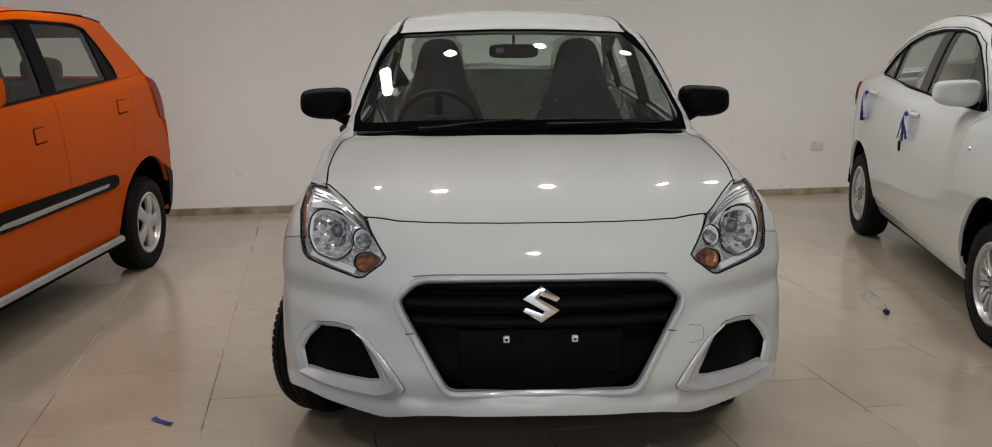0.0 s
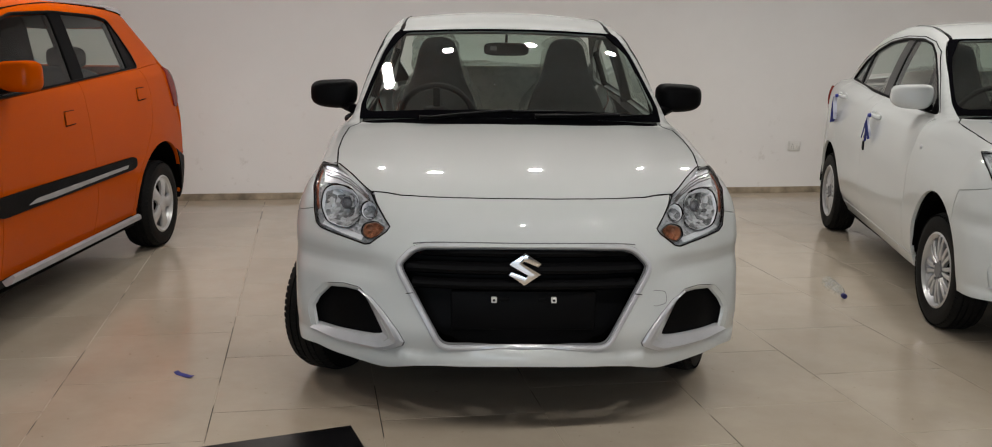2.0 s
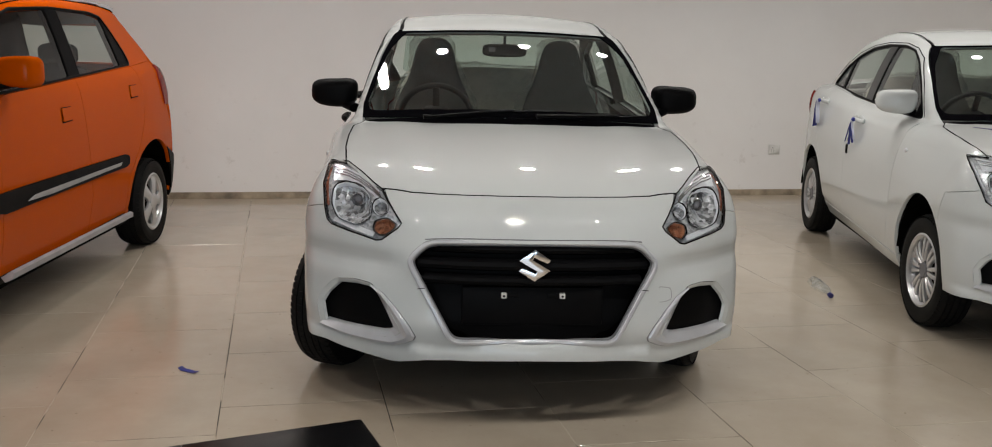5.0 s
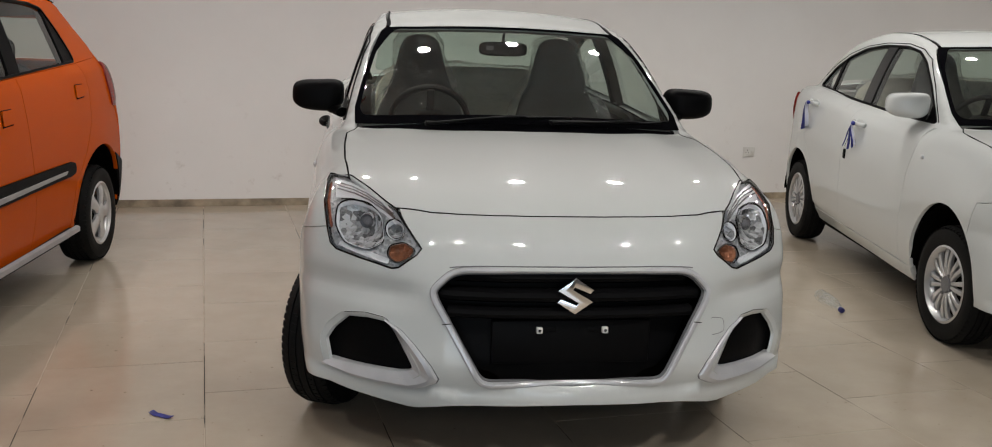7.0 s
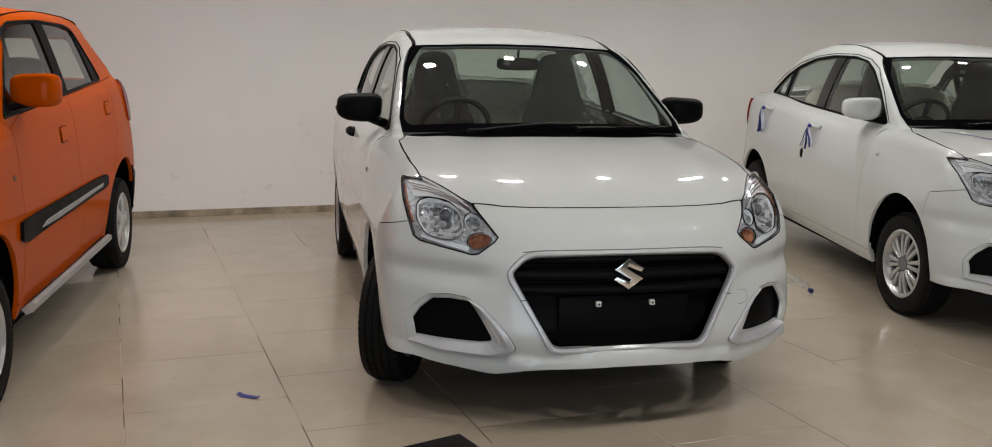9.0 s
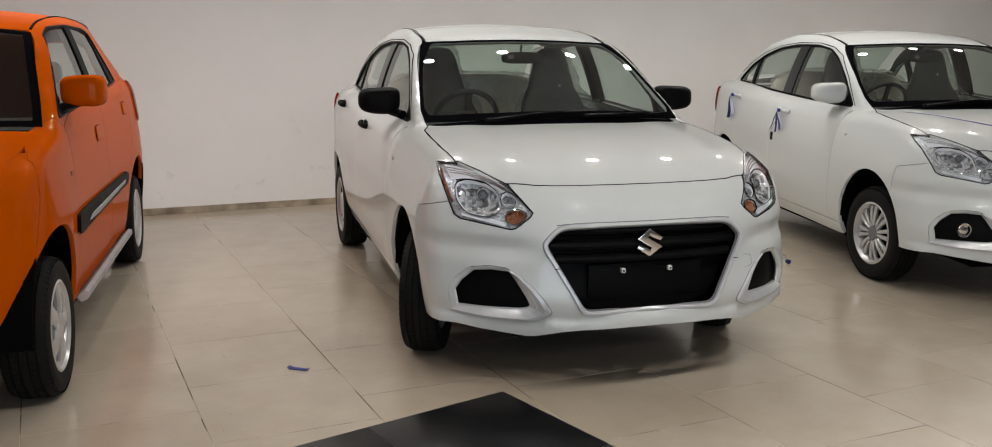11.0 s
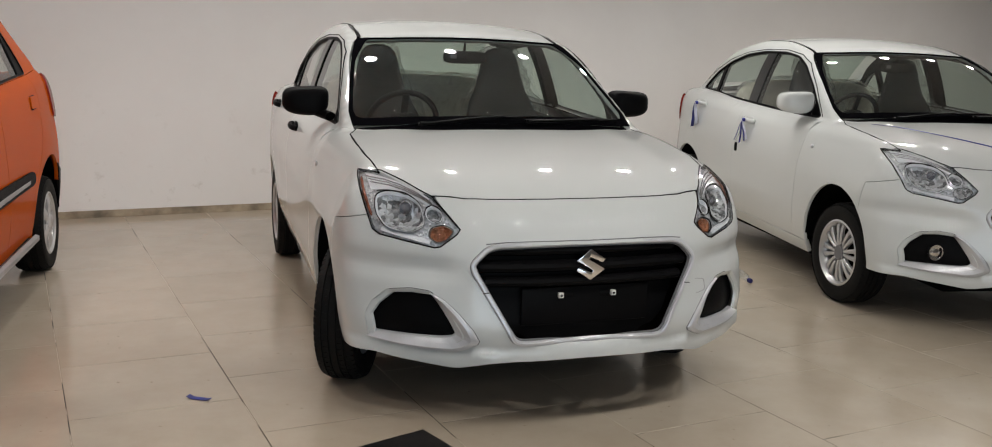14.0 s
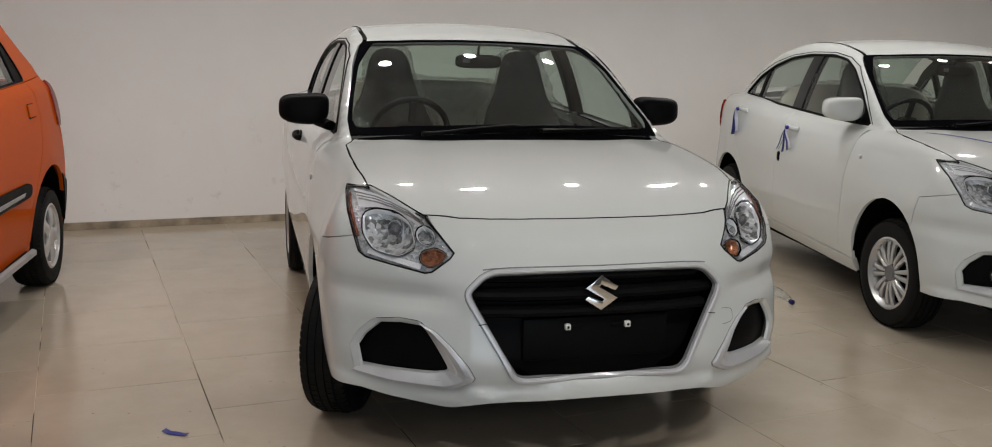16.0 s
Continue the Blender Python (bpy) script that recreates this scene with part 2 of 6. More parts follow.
def smax(a, b, k):
    h = np.clip(0.5 + 0.5 * (a - b) / k, 0, 1)
    return b + (a - b) * h + k * h * (1 - h)


def smin(a, b, k):
    return -smax(-a, -b, k)


class Form:
    """A solid given by a field that is negative inside; its skin is found along rays."""

    def __init__(self, field):
        self.field = field

    def normal(self, P):
        e, g = 0.004, []
        for i in range(3):
            d = np.zeros(3)
            d[i] = e
            g.append(self.field(P + d) - self.field(P - d))
        g = np.array(g).T
        return g / np.maximum(np.linalg.norm(g, axis=1, keepdims=True), 1e-9)

    def cast(self, O, D, reach=4.0):
        """First skin points along the rays O + t D."""
        O, D = np.asarray(O, float), np.asarray(D, float)
        D = np.broadcast_to(D, O.shape)
        t = np.zeros(len(O))
        last = np.zeros(len(O))
        for _ in range(70):
            f = self.field(O + D * t[:, None])
            out = f > 0.0005
            last = np.where(out, t, last)
            t = np.where(out, np.minimum(t + np.maximum(f * 0.55, 0.0006), reach), t)
        lo, hi = last, np.maximum(t, last) + 0.002
        for _ in range(22):
            mid = (lo + hi) / 2
            ins = self.field(O + D * mid[:, None]) < 0
            hi, lo = np.where(ins, mid, hi), np.where(ins, lo, mid)
        return O + D * lo[:, None]

    def front(self, pts):
        A = np.array(pts, float)
        O = np.stack([A[:, 0], np.full(len(A), -0.6), A[:, 1]], 1)
        return self.cast(O, (0, 1, 0))

    def side(self, pts, sign=-1):
        A = np.array(pts, float)
        O = np.stack([np.full(len(A), sign * 1.3), A[:, 0], A[:, 1]], 1)
        return self.cast(O, (-sign, 0, 0))

    def top(self, pts):
        A = np.array(pts, float)
        O = np.stack([A[:, 0], A[:, 1], np.full(len(A), 2.0)], 1)
        return self.cast(O, (0, 0, -1))

    def panel(self, loop, way=None, axis=None, holes=(), res=0.035, gap=0.002, lift=0.0, fold=0.012):
        """A piece of skin inside a loop of points in space (with holes), projected along way or, round an upright axis at y = axis."""
        if way is not None:
            D = np.array(Vector(way).normalized())
            U = np.array(Vector(D).cross(Vector((0, 0, 1) if abs(D[2]) < 0.9 else (0, 1, 0))).normalized())
            W = np.cross(U, D)
            to2 = lambda P: np.stack([P @ U, P @ W], 1)
            rays = lambda q: (q[:, :1] * U + q[:, 1:] * W - D * 3.2 + D * 0.0, D)
            shift = 0
        else:
            r0 = 0.8
            to2 = lambda P: np.stack([np.arctan2(P[:, 0], axis[1] * (axis[0] - P[:, 1])) * r0, P[:, 2]], 1)

            def rays(q):
                th = q[:, 0] / r0
                d = np.stack([np.sin(th), -axis[1] * np.cos(th), np.zeros(len(th))], 1)
                o = np.stack([np.zeros(len(th)), np.full(len(th), axis[0]), q[:, 1]], 1)
                return o + d * 1.6, -d

        loops = [to2(np.array(dense([tuple(p) for p in L], res * 0.7))) for L in (loop, *holes)]

        def area(q):
            x, y = q[:, 0], q[:, 1]
            return 0.5 * np.sum(x * np.roll(y, -1) - y * np.roll(x, -1))

        def shrink(q, d):
            t = np.roll(q, -1, 0) - np.roll(q, 1, 0)
            n = np.stack([-t[:, 1], t[:, 0]], 1)
            n /= np.maximum(np.linalg.norm(n, axis=1, keepdims=True), 1e-9)
            return q + n * d * np.sign(area(q))

        loops = [shrink(q, gap if i == 0 else -gap) for i, q in enumerate(loops)]

        def within(p, q):
            x, y = p[:, :1], p[:, 1:]
            x0, y0 = q[:, 0][None], q[:, 1][None]
            x1, y1 = np.roll(q[:, 0], -1)[None], np.roll(q[:, 1], -1)[None]
            c = ((y0 > y) != (y1 > y)) & (x < (x1 - x0) * (y - y0) / np.where(y1 == y0, 1e-12, y1 - y0) + x0)
            return c.sum(1) % 2 == 1

        def near(p, q, d):
            return (np.min(np.linalg.norm(p[:, None] - q[None], axis=2), axis=1) < d)

        lo, hi = loops[0].min(0), loops[0].max(0)
        gx, gy = np.meshgrid(np.arange(lo[0] + res / 2, hi[0], res), np.arange(lo[1] + res / 2, hi[1], res))
        gx = gx + (np.arange(len(gx)) % 2)[:, None] * res / 2
        G = np.stack([gx.ravel(), gy.ravel()], 1)
        if len(G):
            ok = within(G, loops[0]) & ~near(G, loops[0], res * 0.5)
            for q in loops[1:]:
                ok &= ~within(G, q) & ~near(G, q, res * 0.5)
            G = G[ok]
        pts = np.concatenate([*loops, G])
        edges, s = [], 0
        for q in loops:
            edges += [(s + i, s + (i + 1) % len(q)) for i in range(len(q))]
            s += len(q)
        v2, _, tris, *_ = mathutils.geometry.delaunay_2d_cdt([Vector(p) for p in pts], edges, [], 0, 1e-6)
        v2 = np.array([tuple(v) for v in v2])
        T = np.array([tuple(t) for t in tris if len(t) == 3])
        C = v2[T].mean(1)
        keep = within(C, loops[0])
        for q in loops[1:]:
            keep &= ~within(C, q)
        T = T[keep]
        O, D3 = rays(v2)
        P = self.cast(O, D3, 6.0)
        N = self.normal(P)
        P = P + N * lift
        n3 = np.cross(P[T[:, 1]] - P[T[:, 0]], P[T[:, 2]] - P[T[:, 0]])
        flip = np.sum(n3 * N[T].mean(1), 1) < 0
        T[flip] = T[flip][:, ::-1]
        if fold:
            seen = {}
            for a, b, c in T:
                for e in ((a, b), (b, c), (c, a)):
                    seen[e] = 1
            rim = [e for e in seen if (e[1], e[0]) not in seen]
            V, NN, F = list(P), list(N), [tuple(t) for t in T]
            idx = {}
            for a, b in rim:
                t = P[b] - P[a]
                side = np.cross(t, N[a])
                side /= max(np.linalg.norm(side), 1e-9)
                k = len(V)
                V += [P[a], P[b], P[b] - N[b] * fold, P[a] - N[a] * fold]
                soft_a, soft_b = side * 0.8 + N[a] * 0.6, side * 0.8 + N[b] * 0.6
                NN += [soft_a, soft_b, side, side]
                F.append((k + 1, k, k + 3, k + 2))
            P, N, T = np.array(V), np.array(NN), F
        return P, T, N


def skin(name, made, mat, parent, label=""):
    return link_mesh(name, made[0], made[1], mat, parent, made[2], True, label)


def flipped(made):
    P, T, N = made
    s = np.array((-1, 1, 1))
    return np.array(P) * s, [tuple(reversed(tuple(t))) for t in T], np.array(N) * s


def ring_on(form, pts, width, height, lift=0.0, n=3, profile=None):
    """A raised band along a closed loop of skin points, width wide and height proud, rounded over."""
    P = np.array(dense([tuple(p) for p in pts], 0.02))
    N = form.normal(P)
    t = np.roll(P, -1, 0) - np.roll(P, 1, 0)
    t /= np.linalg.norm(t, axis=1, keepdims=True)
    S = np.cross(t, N)
    prof = profile or [(-0.5, -0.012 / max(height, 1e-6)), (-0.5, 0.0), (-0.42, 0.65), (-0.2, 1.0), (0.2, 1.0), (0.42, 0.65), (0.5, 0.0), (0.5, -0.012 / max(height, 1e-6))]
    V, F, m, k = [], [], len(P), len(prof)
    for a, b in prof:
        V += list(P + S * (a * width) + N * (b * height + lift))
    for j in range(k - 1):
        for i in range(m):
            F.append((j * m + i, j * m + (i + 1) % m, (j + 1) * m + (i + 1) % m, (j + 1) * m + i))
    # face the band outwards
    A, B, C = (np.array(V[F[len(F) // 2][q]]) for q in (0, 1, 2))
    if np.dot(np.cross(B - A, C - A), N[0]) < 0:
        F = [tuple(reversed(f)) for f in F]
    return V, F

# ---- room ----


def room_block(name, u0, u1, v0, v1, z0, z1, mat, bevel=0.0, parent=None):
    sh = moved(block(u0, u1, v0, v1, z0, z1, bevel), ROOM)
    return link_mesh(name, sh[0], sh[1], mat, parent, None, False)


def wall_material():
    m, nt, p = material("painted_wall")
    a = noise_node(nt, 0.7, 6, 0.6)
    r = ramp_node(nt, a.outputs["Fac"], [(0.3, (0.81, 0.79, 0.775)), (0.7, (0.875, 0.86, 0.848))])
    b = noise_node(nt, 7, 8, 0.7)
    s = ramp_node(nt, b.outputs["Fac"], [(0.60, (0, 0, 0)), (0.80, (1, 1, 1))])
    tex = nt.nodes.new("ShaderNodeTexCoord")
    sep = nt.nodes.new("ShaderNodeSeparateXYZ")
    nt.links.new(tex.outputs["Object"], sep.inputs[0])
    low = nt.nodes.new("ShaderNodeMapRange")
    low.inputs["From Min"].default_value, low.inputs["From Max"].default_value = 1.1, 0.2
    low.inputs["To Min"].default_value, low.inputs["To Max"].default_value = 0.0, 0.6
    nt.links.new(sep.outputs["Z"], low.inputs["Value"])
    mul = nt.nodes.new("ShaderNodeMath")
    mul.operation = "MULTIPLY"
    nt.links.new(low.outputs["Result"], mul.inputs[0])
    nt.links.new(s.outputs["Color"], mul.inputs[1])
    mix = nt.nodes.new("ShaderNodeMixRGB")
    nt.links.new(mul.outputs[0], mix.inputs["Fac"])
    nt.links.new(r.outputs["Color"], mix.inputs["Color1"])
    mix.inputs["Color2"].default_value = (0.42, 0.37, 0.31, 1)
    nt.links.new(mix.outputs["Color"], p.inputs["Base Color"])
    put(p, Roughness=0.62)
    f = noise_node(nt, 160, 4)
    bump_node(nt, f.outputs["Fac"], 0.12, 0.003, p.inputs["Normal"])
    return m


def tile_material():
    m, nt, p = material("vitrified_tile")
    info = nt.nodes.new("ShaderNodeObjectInfo")
    r0 = ramp_node(nt, info.outputs["Random"], [(0.0, (0.515, 0.443, 0.353)), (1.0, (0.545, 0.473, 0.383))])
    a = noise_node(nt, 3.0, 7, 0.6)
    r = ramp_node(nt, a.outputs["Fac"], [(0.25, (0.93, 0.93, 0.93)), (0.75, (1.03, 1.03, 1.02))])
    mix = nt.nodes.new("ShaderNodeMixRGB")
    mix.blend_type = "MULTIPLY"
    mix.inputs["Fac"].default_value = 1.0
    nt.links.new(r0.outputs["Color"], mix.inputs["Color1"])
    nt.links.new(r.outputs["Color"], mix.inputs["Color2"])
    soil = noise_node(nt, 1.3, 6, 0.7, "Generated")
    world_soil = nt.nodes.new("ShaderNodeNewGeometry")
    nt.links.new(world_soil.outputs["Position"], soil.inputs["Vector"])
    patch = ramp_node(nt, soil.outputs["Fac"], [(0.40, (0.0, 0.0, 0.0)), (0.72, (0.55, 0.55, 0.55))])
    stain = nt.nodes.new("ShaderNodeMixRGB")
    nt.links.new(patch.outputs["Color"], stain.inputs["Fac"])
    nt.links.new(mix.outputs["Color"], stain.inputs["Color1"])
    stain.inputs["Color2"].default_value = (0.40, 0.325, 0.245, 1)
    speck = noise_node(nt, 38, 2, 0.5)
    nt.links.new(world_soil.outputs["Position"], speck.inputs["Vector"])
    dots = ramp_node(nt, speck.outputs["Fac"], [(0.735, (0, 0, 0)), (0.76, (0.7, 0.7, 0.7))])
    dirty = nt.nodes.new("ShaderNodeMixRGB")
    nt.links.new(dots.outputs["Color"], dirty.inputs["Fac"])
    nt.links.new(stain.outputs["Color"], dirty.inputs["Color1"])
    dirty.inputs["Color2"].default_value = (0.20, 0.15, 0.10, 1)
    nt.links.new(dirty.outputs["Color"], p.inputs["Base Color"])
    d = noise_node(nt, 1.6, 8, 0.65)
    rr = nt.nodes.new("ShaderNodeMapRange")
    rr.inputs["From Min"].default_value, rr.inputs["From Max"].default_value = 0.3, 0.7
    rr.inputs["To Min"].default_value, rr.inputs["To Max"].default_value = 0.14, 0.25
    put(p, Coat_Weight=0.35, Coat_Roughness=0.16, Coat_IOR=1.5)
    nt.links.new(d.outputs["Fac"], rr.inputs["Value"])
    nt.links.new(rr.outputs["Result"], p.inputs["Roughness"])
    return m


def grout_material():
    m, nt, p = material("tile_joint_grime")
    a = noise_node(nt, 1.7, 4, 0.6)
    r = ramp_node(nt, a.outputs["Fac"], [(0.49, (0.46, 0.39, 0.305)), (0.54, (0.03, 0.025, 0.02))])
    nt.links.new(r.outputs["Color"], p.inputs["Base Color"])
    put(p, Roughness=0.8)
    return m


WALL = wall_material()
TILE = tile_material()
GROUT = grout_material()
CEILING = simple("ceiling_paint", (0.42, 0.413, 0.405), 0.8, vary=0.05)
FAR_WALL = simple("grey_wall_paint", (0.23, 0.228, 0.225), 0.7, vary=0.06, scale=1.5)
SKIRT = simple("skirting_tile", (0.33, 0.27, 0.195), 0.55, vary=0.5, scale=7.0, bump=0.4, bump_scale=30)

U0, U1, V0, V1 = -7.0, 8.6, -13.0, 0.0
floor = tagged(room_block("floor", U0, U1, V0, V1, -0.12, -0.0011, GROUT), "glossy cream vitrified tile floor with dark dirty joints", "floor", kind="structure")
tagged(room_block("wall_north", U0 - 0.2, U1 + 0.2, V1, V1 + 0.2, -0.1, CEIL + 0.2, WALL), "off-white painted wall with grey scuffs near the floor", "wall", kind="structure")
SHOP_U0, SHOP_U1, SHOP_TOP = -6.2, -0.4, 2.3
south = new("wall_south")
tagged(south, "grey painted wall with a wide shopfront opening", "wall", kind="structure")
for u0, u1, z0 in ((U0 - 0.2, SHOP_U0, -0.1), (SHOP_U1, U1 + 0.2, -0.1), (SHOP_U0, SHOP_U1, SHOP_TOP)):
    room_block("wall_piece", u0, u1, V0 - 0.2, V0, z0, CEIL + 0.2, FAR_WALL, 0.0, south)
daylight = bpy.data.lights.new("shopfront_daylight", "AREA")
daylight.shape, daylight.size, daylight.size_y = "RECTANGLE", SHOP_U1 - SHOP_U0, SHOP_TOP
daylight.energy, daylight.color = 100.0, (0.72, 0.86, 1.0)
new("shopfront_daylight", daylight).matrix_world = ROOM @ pose((SHOP_U0 + SHOP_U1) / 2, V0 - 0.1, SHOP_TOP / 2, 90, 0, 0)
tagged(room_block("wall_west", U0 - 0.2, U0, V0, V1, -0.1, CEIL + 0.2, FAR_WALL), "grey painted wall", "wall", kind="structure")
tagged(room_block("wall_east", U1, U1 + 0.2, V0, V1, -0.1, CEIL + 0.2, FAR_WALL), "grey painted wall", "wall", kind="structure")
tagged(room_block("ceiling", U0 - 0.2, U1 + 0.2, V0 - 0.2, V1 + 0.2, CEIL, CEIL + 0.15, CEILING), "plain grey painted ceiling", "ceiling", kind="structure")

# ---- ceiling lights ----
# The third row and the first row's far ends are added fill lamps.
LIGHT_ROWS = [[(-0.08 + 0.80 * k, -2.6) for k in range(-7, 10) if k != -2] + [(-1.50, -2.6)], [(-0.88 + 1.07 * k, -6.6) for k in range(-2, 3)], [(-0.88 + 1.4 * k, -10.6) for k in range(-3, 4)]]
GLOWS = [lamp_glow("lamp_disc", 505.0), lamp_glow("lamp_disc", 650.0), lamp_glow("lamp_disc", 310.0)]
LAMP_RING = simple("lamp_ring", (0.75, 0.75, 0.74), 0.4)


def ceiling_light(glow):
    e = new("ceiling_light")
    ring = lathe([(0.056, 0.0), (0.071, 0.0), (0.077, -0.006), (0.073, -0.012), (0.058, -0.012), (0.052, -0.004)], 32)
    disc = lathe([(0.055, -0.004), (0.02, -0.005), (0.001, -0.005)], 32)
    turn = pose(0, 0, 0, 0, -90, 0)
    part("ring", moved(ring, turn), LAMP_RING, e)
    part("disc", moved(disc, turn), glow, e, "bright round diffuser")
    return tagged(e, "round white recessed downlight in the ceiling, switched on", "downlight", "ceiling downlights")


def place_lights():
    for row, glow in zip(LIGHT_ROWS, GLOWS):
        first = None
        for u, v in row:
            m = ROOM @ pose(u, v, CEIL - 0.001)
            if first is None:
                first = ceiling_light(glow)
                first.matrix_basis = m
            else:
                copy_thing(first, m)


place_lights()

# ---- cars ----
pi = math.pi


def arch_pts(cy, cz, r, a0, a1, n=20):
    """Points (y, z) on an arch round a hub; angles in degrees from straight back (+y), upwards."""
    return [(cy + r * math.cos(radians(a0 + (a1 - a0) * i / n)), cz + r * math.sin(radians(a0 + (a1 - a0) * i / n))) for i in range(n + 1)]


def superbox(cx, cy, cz, rx, ry, rz, e=0.5, n=24, m=16, bend=None):
    """A rounded lump; e below 1 makes it boxier."""
    sg = lambda v, p: math.copysign(abs(v) ** p, v)
    V, F = [], []
    for j in range(m + 1):
        ph = -pi / 2 + pi * j / m
        for i in range(n):
            th = 2 * pi * i / n
            x = sg(math.cos(ph), e) * sg(math.cos(th), e)
            y = sg(math.cos(ph), e) * sg(math.sin(th), e)
            z = sg(math.sin(ph), e)
            if bend:
                x, y, z = bend(x, y, z)
            V.append((cx + rx * x, cy + ry * y, cz + rz * z))
    for j in range(m):
        for i in range(n):
            F.append((j * n + i, j * n + (i + 1) % n, (j + 1) * n + (i + 1) % n, (j + 1) * n + i))
    return V, F


def tyre_shape(R, w, bead):
    h = w / 2
    prof = [(bead, -h * 0.80), (bead + 0.012, -h * 0.92), (bead + (R - bead) * 0.45, -h), (R - 0.035, -h * 0.97), (R - 0.012, -h * 0.86), (R - 0.003, -h * 0.72)]
    g = 0.006
    for c in (-0.52, -0.18, 0.18, 0.52):
        a, b = (c - 0.045) * h, (c + 0.045) * h
        prof += [(R, a), (R - g, a + 0.001), (R - g, b - 0.001), (R, b)]
    prof += [(R - 0.003, h * 0.72), (R - 0.012, h * 0.86), (R - 0.035, h * 0.97), (bead + (R - bead) * 0.45, h), (bead + 0.012, h * 0.92), (bead, h * 0.80)]
    return lathe(prof, 72)


def tread_shape(R, w):
    """The ribbed band of the tread: rows of blocks parted by narrow cross slots, one moulded band."""
    n, h = 64, w / 2
    cols = [(-0.93, -0.9), (-0.56, 0.0), (-0.48, 0.0), (-0.22, 0.0), (-0.14, 0.0), (0.14, 0.0), (0.22, 0.0), (0.48, 0.0), (0.56, 0.0), (0.93, -0.9)]
    V, F = [], []
    steps = []
    for i in range(n):
        a = 2 * pi * i / n
        steps += [(a, 0.0), (a + 0.72 * 2 * pi / n, 0.0), (a + 0.74 * 2 * pi / n, 1.0), (a + 0.98 * 2 * pi / n, 1.0)]
    m = len(cols)
    for a, deep in steps:
        for c, (u, drop) in enumerate(cols):
            skew = 0.05 * u
            slot = 0.009 if (deep and c not in (4, 5)) else 0.0
            r = R + 0.002 - slot - (0.013 if c in (0, 9) else 0.0)
            V.append((u * h, r * math.cos(a + skew), r * math.sin(a + skew)))
    k = len(steps)
    for i in range(k):
        for c in range(m - 1):
            if c in (1, 3, 5, 7):
                continue
            p, q = i * m + c, ((i + 1) % k) * m + c
            F.append((p, p + 1, q + 1, q))
    return V, F


def wheel(parent, R, w, rim, kind, m, spin=0.0):
    """A wheel whose outer face looks along -x; m places its centre."""
    e = new("wheel")
    e.parent = parent
    e.matrix_basis = m
    t = tyre_shape(R, w, rim - 0.004)
    part("tyre", t, RUBBER, e, "black rubber tyre with grooved tread", sharp=28)
    part("tread", tread_shape(R, w), RUBBER, e, "", smooth=False)
    h = w / 2
    barrel = lathe([(rim - 0.004, h * 0.80), (rim - 0.02, h * 0.4), (rim - 0.028, -h * 0.3), (rim - 0.016, -h * 0.66), (rim - 0.002, -h * 0.80), (rim + 0.006, -h * 0.90), (rim - 0.004, -h * 0.95), (rim - 0.016, -h * 0.80)], 56)
    part("rim", barrel, RIM, e)
    part("brake_disc", lathe([(rim - 0.03, -h * 0.10), (0.10, -h * 0.10), (0.001, -h * 0.12)], 40), DARK, e)
    face = -h * 0.78
    rot = lambda a: Matrix.Rotation(a + spin, 4, "X")
    if kind == "alloy":
        n = 16
        for i in range(n):
            off = 0.55 if i % 2 else -0.55
            rings = []
            for r, wd, x, dp in ((0.040, 0.0085, face + 0.004, 0.022), (0.09, 0.0105, face - 0.002, 0.020), (rim - 0.05, 0.0125, face + 0.001, 0.018), (rim - 0.008, 0.019, face + 0.010, 0.020)):
                sk = off * 0.006
                rings.append([(x + dp, sk - wd, r), (x + 0.004, sk - wd, r), (x, sk - wd * 0.6, r), (x, sk + wd * 0.6, r), (x + 0.004, sk + wd, r), (x + dp, sk + wd, r)])
            part("spoke", moved(loft(rings), rot(2 * pi * (i + (0.16 if i % 2 else -0.16)) / n)), RIM, e)
        part("hub_cap", lathe([(0.046, face + 0.02), (0.044, face), (0.036, face - 0.004), (0.030, face - 0.003), (0.001, face - 0.004)], 32), GREY_PLASTIC, e)
        for i in range(4):
            a = 2 * pi * i / 4 + 0.4
            part("wheel_nut", moved(lathe([(0.008, face + 0.01), (0.008, face - 0.005), (0.001, face - 0.006)], 8), Matrix.Translation((0, 0.033 * math.cos(a) * 1.6, 0.033 * math.sin(a) * 1.6))), GREY_PLASTIC, e)
    elif kind == "cover":
        n = 5
        for i in range(n):
            rings = []
            for r, wd, x, dp in ((0.050, 0.036, face - 0.010, 0.02), (0.095, 0.034, face - 0.012, 0.02), (rim - 0.045, 0.043, face - 0.006, 0.02), (rim - 0.012, 0.074, face + 0.002, 0.02)):
                rings.append([(x + dp, -wd, r), (x + 0.006, -wd, r), (x, -wd * 0.75, r), (x - 0.004, 0, r), (x, wd * 0.75, r), (x + 0.006, wd, r), (x + dp, wd, r)])
            part("spoke", moved(loft(rings), rot(2 * pi * i / n)), RIM, e)
        part("cover_ring", lathe([(rim - 0.003, face + 0.004), (rim - 0.012, face - 0.004), (rim - 0.028, face - 0.002), (rim - 0.034, face + 0.012)], 56), RIM, e)
        part("hub_cap", lathe([(0.058, face + 0.0), (0.056, face - 0.014), (0.045, face - 0.019), (0.001, face - 0.020)], 32), RIM, e)
    else:
        prof = [(rim - 0.006, face + 0.002), (rim - 0.03, face + 0.002), (rim - 0.045, face + 0.02), (0.10, face + 0.012), (0.075, face - 0.004), (0.03, face - 0.006), (0.001, face - 0.006)]
        part("wheel_cover", lathe(prof, 56), RIM, e)
        for i in range(8):
            a = 2 * pi * i / 8
